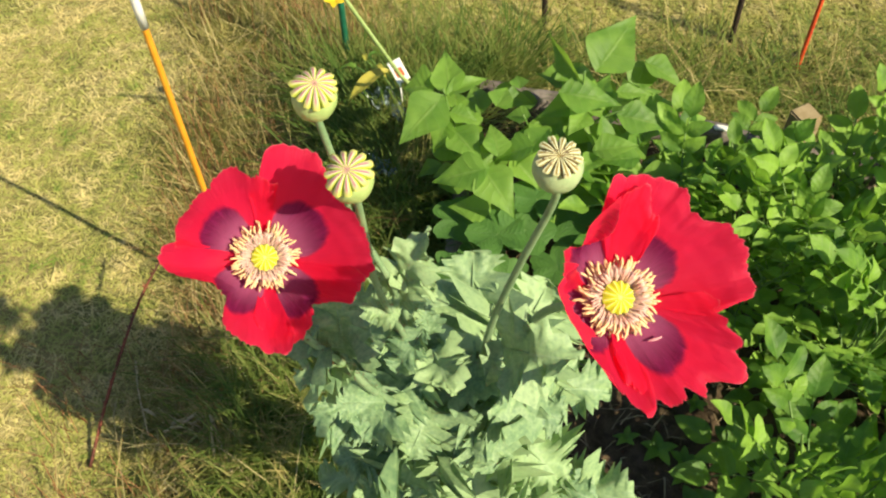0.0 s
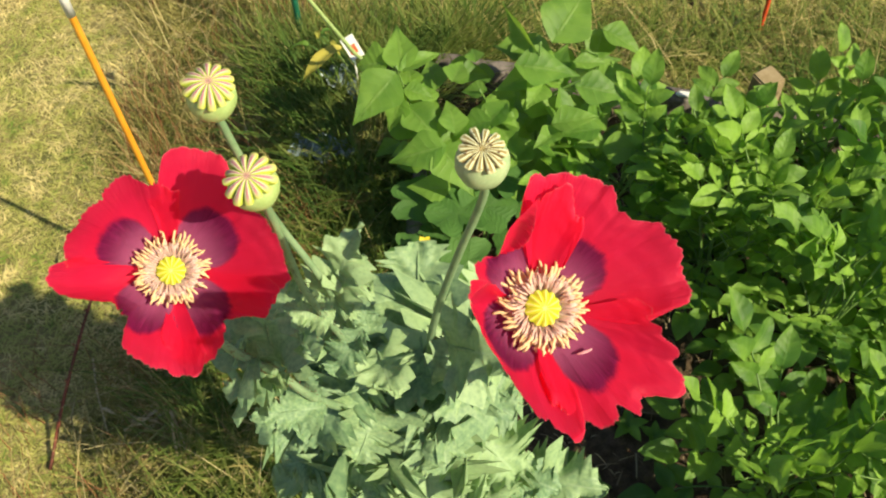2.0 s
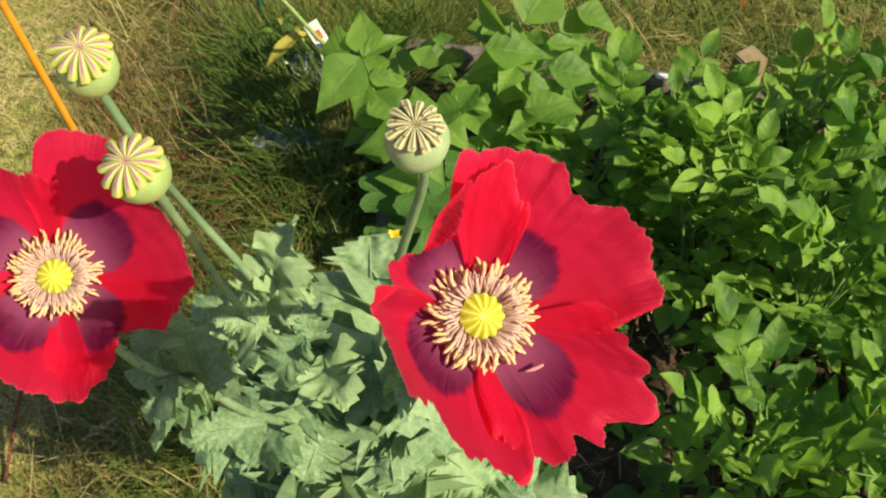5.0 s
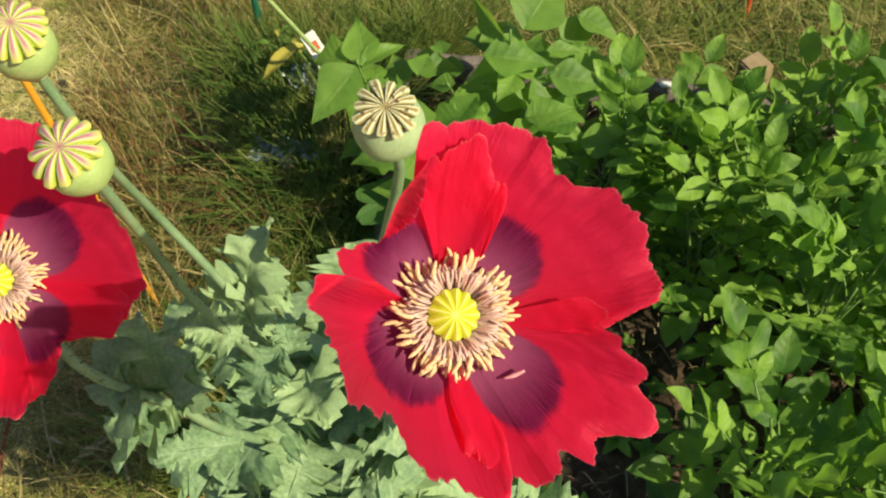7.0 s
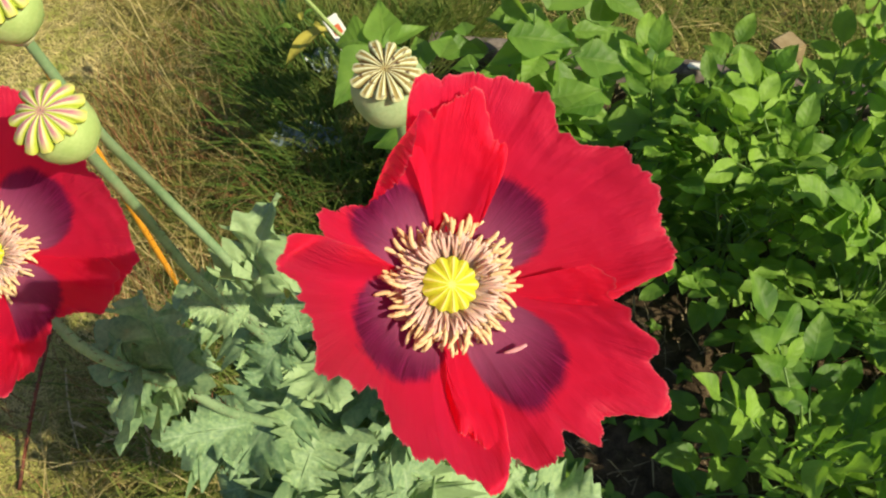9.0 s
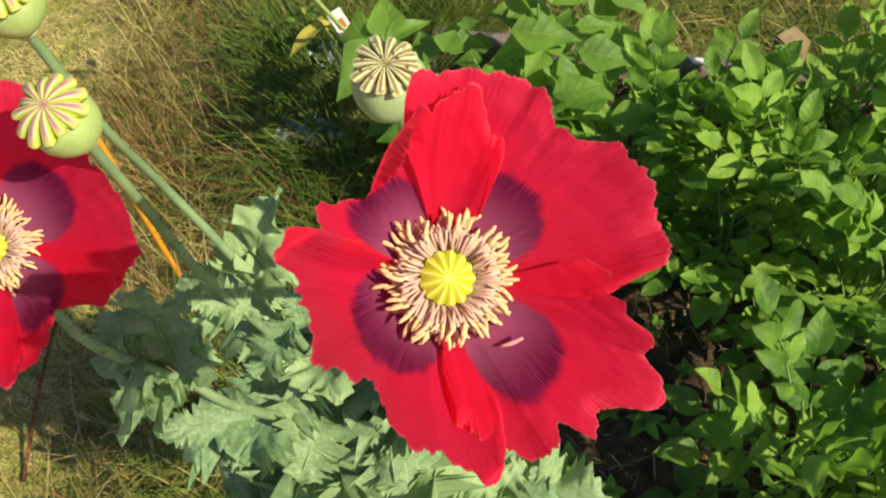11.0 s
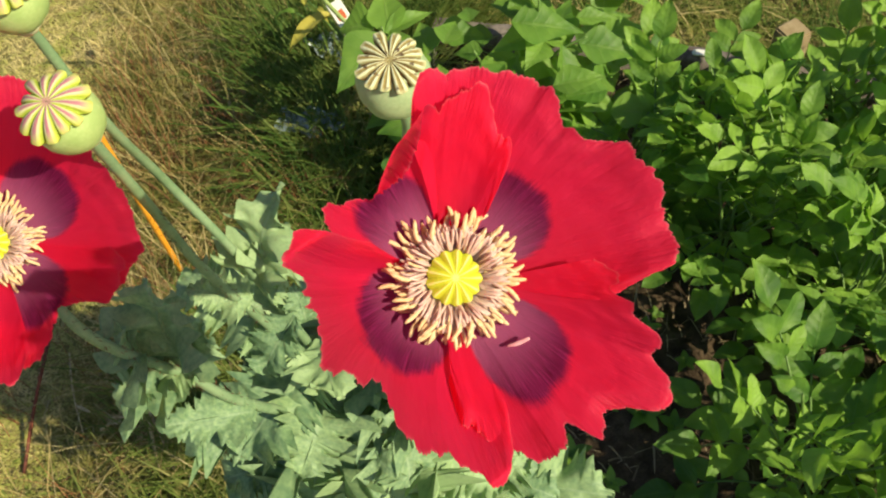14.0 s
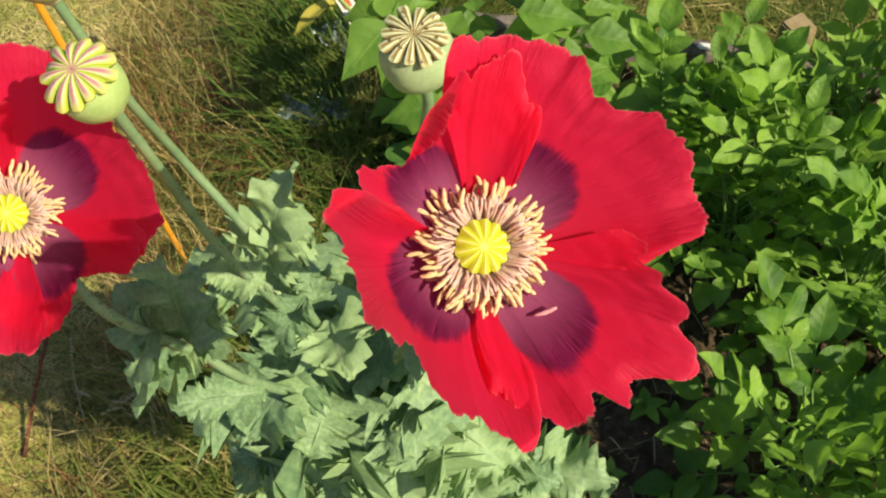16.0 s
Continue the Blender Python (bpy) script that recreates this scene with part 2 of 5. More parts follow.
YELLOW = plain("yellow_petal", (0.85, 0.62, 0.02), (0.92, 0.74, 0.05), 90, 0.6, 0.2, 0.001, 0.3)
RED_STEM = plain("reddish_dock_stem", (0.06, 0.025, 0.018), (0.22, 0.06, 0.03), 12, 0.7, 0.3)
FILM = plain("pale_blue_plastic", (0.16, 0.23, 0.27), (0.34, 0.42, 0.45), 30, 0.3, 0.4)
TAG_RED = plain("printed_red", (0.55, 0.10, 0.05), (0.7, 0.2, 0.08), 300, 0.5, 0.1)
SORREL = grass_material("sorrel_stalks", (0.15, 0.045, 0.025), (0.26, 0.10, 0.045), (0.42, 0.27, 0.12), 0.3, 1.0, 0.1)
PALE_STRAW = plain("pale_straw", (0.418, 0.331, 0.174), (0.539, 0.452, 0.278), 60, 0.7, 0.4)
MULCH = grass_material("dry_litter", (0.09, 0.06, 0.035), (0.18, 0.13, 0.075), (0.34, 0.27, 0.16), 0.3, 1.0, 0.0)


# ---- mesh helpers ----
def raw_mesh(name, verts, tris, material, uvs=None, smooth=True):
    """A mesh from numpy arrays of corners and triangles (or quads), with a uv for each corner."""
    verts, tris = np.asarray(verts, np.float32).reshape(-1, 3), np.asarray(tris, np.int32)
    n = tris.shape[1]
    me = bpy.data.meshes.new(name)
    me.vertices.add(len(verts)), me.loops.add(tris.size), me.polygons.add(len(tris))
    me.vertices.foreach_set("co", verts.ravel())
    me.loops.foreach_set("vertex_index", tris.ravel())
    me.polygons.foreach_set("loop_start", np.arange(0, tris.size, n, dtype=np.int32))
    me.polygons.foreach_set("use_smooth", np.full(len(tris), smooth))
    if uvs is not None:
        layer = me.uv_layers.new(name="UVMap")
        layer.data.foreach_set("uv", np.asarray(uvs, np.float32)[tris.ravel()].ravel())
    me.materials.append(material)
    me.update(calc_edges=True)
    me.validate()
    return me


def grid_faces(n, m, wrap=False, start=0):
    i, j = np.meshgrid(np.arange(n - 1), np.arange(m if wrap else m - 1), indexing="ij")
    k = (j + 1) % m
    return np.stack([i * m + j, i * m + k, (i + 1) * m + k, (i + 1) * m + j], -1).reshape(-1, 4) + start


class Pile:
    """Collects surfaces into the arrays of one mesh."""

    def __init__(self):
        self.v, self.f, self.t, self.s, self.n = [], [], [], [], 0

    def sheet(self, p, uv, wrap=False, slot=0):
        n, m = p.shape[:2]
        f = grid_faces(n, m, wrap, self.n)
        self.v.append(p.reshape(-1, 3)), self.t.append(uv.reshape(-1, 2)), self.f.append(f)
        self.s.append(np.full(len(f), slot, np.int32))
        self.n += n * m
        return self

    def tube(self, points, radii, sides=8, slot=0, cap=True):
        p = np.asarray(points, float)
        r = np.interp(np.linspace(0, 1, len(p)), np.linspace(0, 1, len(np.atleast_1d(radii))), np.atleast_1d(radii))
        d = np.gradient(p, axis=0)
        d /= np.linalg.norm(d, axis=1, keepdims=True) + 1e-12
        ref = np.array([0.31, 0.95, 0.05]) if abs(d[0][1]) < 0.8 else np.array([0.95, 0.1, 0.3])
        a = np.cross(d, ref)
        a /= np.linalg.norm(a, axis=1, keepdims=True)
        b = np.cross(d, a)
        if cap:
            p, a, b = np.vstack([p[:1], p, p[-1:]]), np.vstack([a[:1], a, a[-1:]]), np.vstack([b[:1], b, b[-1:]])
            r = np.concatenate([[r[0] * 0.02], r, [r[-1] * 0.02]])
        q = np.linspace(0, 2 * np.pi, sides, endpoint=False)
        ring = p[:, None] + r[:, None, None] * (np.cos(q)[None, :, None] * a[:, None] + np.sin(q)[None, :, None] * b[:, None])
        uv = np.stack(np.broadcast_arrays(q[None] / 6.3, np.linspace(0, 1, len(p))[:, None]), -1)
        return self.sheet(ring, uv, True, slot)

    def lathe(self, profile, sides=20, slot=0, wobble=None):
        r, z = np.array(profile, float).T
        q = np.linspace(0, 2 * np.pi, sides, endpoint=False)
        k = np.ones((len(r), sides)) if wobble is None else wobble(q)[None] * np.ones((len(r), 1))
        p = np.stack([r[:, None] * np.cos(q) * k, r[:, None] * np.sin(q) * k, z[:, None] + 0 * q], -1)
        return self.sheet(p, np.stack(np.broadcast_arrays(q[None] / 6.3, np.linspace(0, 1, len(r))[:, None]), -1), True, slot)

    def mesh(self, name, *materials):
        me = raw_mesh(name, np.concatenate(self.v), np.concatenate(self.f), materials[0], np.concatenate(self.t))
        for m in materials[1:]:
            me.materials.append(m)
        if len(materials) > 1:
            me.polygons.foreach_set("material_index", np.concatenate(self.s))
        return me


def part(name, me, parent, label="", m=None):
    """Links a mesh as one object under a thing or a part."""
    ob = new(name, me)
    ob.parent = parent
    if m is not None:
        ob.matrix_basis = m
    if label:
        ob["label"] = label
    return ob


def thing(name, place, label, category, group="", kind=""):
    ob = new(name)
    ob.empty_display_size = 0.05
    ob.location = place
    return tagged(ob, label, category, group, kind)


def spline(points, n=24):
    """A smooth line through the points."""
    p = np.array(points, float)
    p = np.vstack([2 * p[0] - p[1], p, 2 * p[-1] - p[-2]])
    out = []
    for t in np.linspace(0, len(p) - 3 - 1e-6, n):
        i, f = int(t), t - int(t)
        a, b, c, d = p[i:i + 4]
        out.append(0.5 * (2 * b + (c - a) * f + (2 * a - 5 * b + 4 * c - d) * f * f + (3 * b - a - 3 * c + d) * f ** 3))
    return np.array(out)


def axes(x, z):
    """A turn whose x axis points along x, and whose z axis is as near to z as can be."""
    x = Vector(x).normalized()
    y = Vector(z).cross(x).normalized()
    w = x.cross(y)
    return Matrix((x, y, w)).transposed().to_4x4()


rng = np.random.default_rng(7)


def fbm(x, y, seed=0.0, octaves=3):
    """Cheap smooth unevenness for arrays of places."""
    v = 0.0
    for o in range(octaves):
        f = 2.1 ** o
        v = v + np.sin(x * f * 1.7 + seed + 1.3 * np.sin(y * f * 1.1 + seed * 2 + o)) * np.cos(y * f * 1.9 - seed + 1.1 * np.sin(x * f * 1.3 + o)) / f
    return v


# ---- ground ----
def ground_height(x, y):
    near = np.exp(-(x * x + (y - 1.2) ** 2) / 9.0)
    return near * 0.012 * fbm(x * 3.0, y * 3.0, 1.0)


def build_ground():
    a = np.linspace(-1, 1, 121)
    a = np.sign(a) * (3.0 * np.abs(a) + 400.0 * np.abs(a) ** 9)
    x, y = np.meshgrid(a, a + 1.2, indexing="ij")
    p = np.stack([x, y, ground_height(x, y)], -1)
    me = Pile().sheet(p, np.stack([x, y], -1)).mesh("ground", TURF)
    return tagged(new("ground", me), "sun-dried lawn turf with bare brown thatch", "ground", kind="structure")


build_ground()

# The bed: its near-left corner, its left board and its back board.
LEFT_DIR = np.array([0.12, 0.993])
BED_LEFT = np.array([0.045, 1.14])
BACK_A, BACK_B = np.array([0.14, 1.74]), np.array([1.50, 1.24])


def bed_left_x(y):
    return BED_LEFT[0] + (y - BED_LEFT[1]) * LEFT_DIR[0] / LEFT_DIR[1]


def bed_back_y(x):
    return BACK_A[1] + (x - BACK_A[0]) * (BACK_B[1] - BACK_A[1]) / (BACK_B[0] - BACK_A[0])


BED_FRONT, BED_RIGHT = 0.26, 1.50


def build_soil():
    s, t = np.meshgrid(np.linspace(0, 1, 110), np.linspace(0, 1, 130), indexing="ij")
    y = BED_FRONT + t * (1.73 - BED_FRONT)
    x0 = bed_left_x(y) + 0.01
    x = x0 + s * (BED_RIGHT - x0)
    y = np.minimum(y, bed_back_y(x) - 0.005)
    z = 0.055 + 0.012 * fbm(x * 9, y * 9, 3.0) + 0.006 * fbm(x * 40, y * 40, 5.0)
    me = Pile().sheet(np.stack([x, y, z], -1), np.stack([x, y], -1)).mesh("soil", SOIL)
    return tagged(new("soil", me), "dark crumbly garden soil in the raised bed", "soil", kind="structure")


build_soil()


def board(name, a, b, width, height, z0, label, material=WOOD_GREY):
    """A worn plank on edge from a to b, with rounded arrises and a slight bow."""
    a, b = np.array(a, float), np.array(b, float)
    n = 40
    t = np.linspace(0, 1, n)
    d = (b - a) / np.linalg.norm(b - a)
    side = np.array([-d[1], d[0]])
    c = a[None] + (b - a)[None] * t[:, None] + side[None] * (0.006 * np.sin(t * 5))[:, None]
    w, h, r = width / 2, height, 0.005
    prof = [(-w, 0), (-w, h - r), (-w + r, h), (0, h + 0.001), (w - r, h), (w, h - r), (w, 0)]
    p = np.zeros((n, len(prof), 3))
    for j, (o, z) in enumerate(prof):
        jit = 0.0015 * np.sin(t * 60 + j * 1.7) + 0.001 * np.sin(t * 170 + j)
        p[:, j, :2] = c + side[None] * (o + jit)[:, None]
        p[:, j, 2] = z0 + z + jit
    p = np.concatenate([p, p[:, :1]], 1)
    pile = Pile().sheet(p, np.stack(np.broadcast_arrays(t[:, None], np.linspace(0, 1, p.shape[1])[None]), -1))
    for k in (0, n - 1):
        e = p[k]
        mid = np.broadcast_to(e[:7].mean(0), e.shape)
        pile.sheet(np.stack([e, mid]), np.zeros((2, e.shape[0], 2)))
    return tagged(new(name, pile.mesh(name, material)), label, "board")


board("bed_board", (bed_left_x(BED_FRONT), BED_FRONT), (bed_left_x(1.73), 1.73), 0.036, 0.135, -0.01, "weathered grey plank edging the raised vegetable bed")
board("bed_board", BACK_A, BACK_B, 0.040, 0.14, -0.01, "weathered grey plank along the bed's grassy side")
board("bed_board", (bed_left_x(BED_FRONT) + 0.02, BED_FRONT), (BED_RIGHT - 0.03, BED_FRONT), 0.036, 0.135, -0.01, "weathered grey plank closing the bed's near end")
board("bed_board", (BED_RIGHT, BED_FRONT - 0.02), (BED_RIGHT, 1.215), 0.036, 0.135, -0.01, "weathered grey plank along the far end of the bed")


# ---- poppy ----
def smooth(a, k):
    """A running mean over k places, with the ends held."""
    return np.convolve(np.pad(a, k // 2, mode="edge"), np.ones(k) / k, "valid")


def toothed_leaf(seed, arch, wave, width, lobes=5):
    """A unit-long poppy leaf along x: deep lobes with sharp teeth, a crumpled margin and an arching blade."""
    r = np.random.default_rng(seed)
    n, m = 221, 15
    t = np.linspace(0, 1, n)
    body = np.clip(np.sin(np.pi * np.clip(t * 0.90 + 0.10, 0, 1)) ** 0.45, 0, 1) * (0.74 + 0.26 * np.cos(np.pi * (t - 0.35)))
    out, ruff, lean = [], [], []
    for sgn in (-1, 1):
        keys, c, crest = [(0.0, 0.7)], r.uniform(0.0, 0.06), [(0.0, 0.0)]
        while c < 1.0:
            w = r.uniform(0.7, 1.35) / (lobes - 1.5)
            tall = r.uniform(0.80, 1.15)
            keys += [(c + f * w, q * tall) for f, q in ((0.0, r.uniform(0.30, 0.50)), (0.18, 0.92 + r.uniform(-0.08, 0.06)), (0.25, 0.70), (0.42 + r.uniform(-0.04, 0.04), 1.10), (0.49, 0.76), (0.68 + r.uniform(-0.04, 0.04), 1.16 + r.uniform(-0.12, 0.10)), (0.76, 0.78), (0.86, 0.98), (0.94, 0.50))]
            crest += [(c, r.uniform(-1.3, -0.1)), (c + 0.5 * w, r.uniform(0.0, 1.4))]
            c += w
        kt, kq = np.array(keys).T
        out.append(np.interp(t, kt, kq))
        ct, cq = np.array(crest).T
        ruff.append(smooth(np.interp(t, ct, cq), 9))
    s = np.linspace(-1, 1, m)
    half = np.where(s[None] < 0, out[0][:, None], out[1][:, None])
    frill = np.where(s[None] < 0, ruff[0][:, None], ruff[1][:, None])
    a = np.abs(s)[None]
    wide = width * body[:, None]
    y = np.sign(s)[None] * wide * a * (0.70 + (half - 0.70) * a ** 2.0)
    ph = r.uniform(0, 6.28, 4)
    bend = arch * 1.15
    ang = bend * t - bend * 0.35
    cx, cz = np.cumsum(np.cos(ang)) / n, -np.cumsum(np.sin(ang)) / n
    side = np.sign(s)[None]
    z = cz[:, None] + wave * a ** 1.7 * (1.7 * frill + 0.8 * np.sin(t[:, None] * 11 + ph[0] + side) + 0.25 * np.sin(t[:, None] * 41 + ph[1] + side * 1.1)) * (0.35 + body[:, None])
    z = z + 0.28 * wide * a * (1 - 0.7 * t[:, None]) + 0.02 * np.sin(t * 9 + ph[2])[:, None]
    z = z + 0.018 * np.sin(t[:, None] * 30 - a * 9 + ph[3] + side) * a * (1.2 - a) * 2
    x = cx[:, None] + 0.16 * wide * a * half + 0.02 * np.sin(t * 11 + ph[3])[:, None] * a
    uv = np.stack(np.broadcast_arrays((s[None] + 1) / 2, t[:, None]), -1)
    pile = Pile().sheet(np.stack(np.broadcast_arrays(x, y, z), -1), uv)
    rib = np.stack([cx, 0 * t, cz - 0.006], -1)[::13]
    pile.tube(rib, [0.020, 0.004], 6)
    return pile.mesh("poppy_leaf", POPPY_LEAF)


POPPY_LEAVES = [toothed_leaf(k, arch, wave, width, lobes) for k, (arch, wave, width, lobes) in enumerate(
    [(0.9, 0.075, 0.40, 5), (1.3, 0.085, 0.46, 6), (0.5, 0.080, 0.44, 5), (1.6, 0.080, 0.48, 6), (0.2, 0.070, 0.38, 5), (1.1, 0.090, 0.50, 6), (0.7, 0.080, 0.40, 4), (1.4, 0.085, 0.54, 6)])]


def poppy_leaf(plant, k, base, tip, up=(0, -0.3, 1), fat=1.0):
    base, tip = Vector(base), Vector(tip)
    size = (tip - base).length
    m = Matrix.Translation(base) @ axes(tip - base, up) @ Matrix.Diagonal((size, size * fat, size * fat, 1))
    return part("leaf", POPPY_LEAVES[k % len(POPPY_LEAVES)], plant, "", m)


def stamen_mesh(seed):
    r = np.random.default_rng(seed)
    t = np.linspace(0, 1, 6)
    reach, lift = r.uniform(0.0095, 0.0142), r.uniform(0.0040, 0.0085)
    p = np.stack([0.0055 + reach * t, 0.0012 * np.sin(t * 3 + seed), lift * np.sin(t * r.uniform(1.2, 1.9))], -1)
    pile = Pile().tube(p, [0.00055, 0.00045], 5, 0)
    d = p[-1] - p[-2]
    d /= np.linalg.norm(d)
    d = d * 0.9 + np.array([0.50, r.uniform(-0.55, 0.55), r.uniform(-0.35, 0.2)])
    d /= np.linalg.norm(d)
    c = np.linspace(0, 1, 6)
    q = p[-1][None] + d[None] * (np.linspace(-0.0016, 0.0042, 6)[:, None]) + np.stack([0 * c, 0.0006 * np.sin(c * 3 + seed), -0.0006 * c ** 2], -1)
    pile.tube(q, [0.00032, 0.00068, 0.00074, 0.00070, 0.00066, 0.00032], 6, 1)
    return pile.mesh("stamen", FILAMENT, ANTHER)


STAMENS = [stamen_mesh(k) for k in range(10)]


def bare_filament(seed):
    """A short pale filament that stands close to the ovary."""
    r = np.random.default_rng(seed)
    t = np.linspace(0, 1, 6)
    p = np.stack([0.0055 + 0.0105 * t, 0.0010 * np.sin(t * 3 + seed), r.uniform(0.0065, 0.0110) * np.sin(t * 1.5)], -1)
    return Pile().tube(p, [0.00062, 0.00056, 0.00032], 5).mesh("filament", FILAMENT)


FILAMENTS = [bare_filament(90 + k) for k in range(5)]


def crown_mesh(name, radius, rays, material, droop, lobe, ridge, dome, cut=4.0, gully=0.0, groove=0.0, uneven=0.0):
    """A disc of raised rays that end as rounded fingers at the rim, with gaps between them."""
    r = np.random.default_rng(rays + int(radius * 1e5))
    k, n = 12, 16
    q = np.linspace(0, 2 * np.pi, rays * k + 1)
    at = q * rays / (2 * np.pi) + 0.5
    which = at.astype(int) % rays
    ph = at % 1.0
    near = np.abs(ph - 0.5) * 2
    v = np.linspace(0.02, 1, n)
    tip, sag = 1 + uneven * r.uniform(-1, 0.6, rays)[which], 1 + 4 * uneven * r.uniform(-1, 1, rays)[which]
    rim = radius * (1 - lobe * near ** cut) * np.where(near > 0.97, 1.0, tip)
    rr = v[:, None] * rim[None]
    out = np.minimum(1, v[:, None] * 2.2)
    z = dome * (1 - v[:, None] ** 2) + (ridge * (1 - near[None] ** 2.2) + groove * np.exp(-(near[None] / 0.24) ** 2) - gully * near[None] ** 4 * v[:, None]) * out - droop * sag[None] * v[:, None] ** 3.5
    p = np.stack([rr * np.cos(q), rr * np.sin(q), z], -1)
    low = p[-1:].copy() * np.array([0.95, 0.95, 1.0])
    low[..., 2] -= 0.0013
    inner = low * np.array([0.45, 0.45, 1.0])
    u = np.broadcast_to(0.5 + 0.5 * near[None], (n, len(q)))
    uv = np.stack([u, np.broadcast_to(v[:, None], u.shape)], -1)
    pile = Pile().sheet(p, uv)
    pile.sheet(np.concatenate([p[-1:], low, inner]), np.concatenate([uv[-1:]] * 3))
    return pile.mesh(name, material)


CROWN_RIPE = crown_mesh("crown", 0.0138, 12, CROWN_DRY, 0.0022, 0.34, 0.0012, 0.0004, 4.0, 0.0010, -0.0006, 0.10)
CROWN_YOUNG = crown_mesh("crown", 0.0138, 14, CROWN_FRESH, 0.0036, 0.26, 0.0006, 0.0018, 4.0, 0.0003, 0.0001, 0.10)
CROWN_SECOND = crown_mesh("crown", 0.0141, 13, CROWN_FRESH, 0.0034, 0.30, 0.0006, 0.0016, 4.0, 0.0003, 0.0001, 0.13)
STIGMA_DISC = crown_mesh("stigma", 0.0086, 13, STIGMA, 0.0014, 0.10, -0.0001, 0.0022, 2.0, 0.0003, 0.00055, 0.02)


def capsule(plant, place, axis, size, crown, label, girth, material):
    """A seed capsule: swollen body, neck collar below, rayed crown on top; place is the crown's middle."""
    m = Matrix.Translation(place) @ axes(Vector(axis).orthogonal(), axis) @ Matrix.Diagonal((size, size, size, 1))
    prof = [(0.0005, -0.0290), (0.0040, -0.0288), (0.0055, -0.0272), (0.0070, -0.0262), (0.0095, -0.0240), (0.0118, -0.0200), (0.0128, -0.0155), (0.0127, -0.0110), (0.0115, -0.0065), (0.0095, -0.0035), (0.0085, -0.0015), (0.004, -0.0008)]
    prof = [(r * (girth if r > 0.0056 else 1.0), z) for r, z in prof]
    body = part("seed_capsule", Pile().lathe(prof, 26, 0, lambda q: 1 + 0.012 * np.sin(q * 6) + 0.01 * np.sin(q * 2 + 1)).mesh("seed_capsule", material), plant, label, m)
    part("crown", crown, body)
    ring = [(0.0026, -0.0340), (0.0042, -0.0332), (0.0050, -0.0318), (0.0062, -0.0298), (0.0064, -0.0284), (0.0056, -0.0274), (0.003, -0.0270)]
    part("collar", Pile().lathe(ring, 18).mesh("collar", COLLAR), body)
    return body


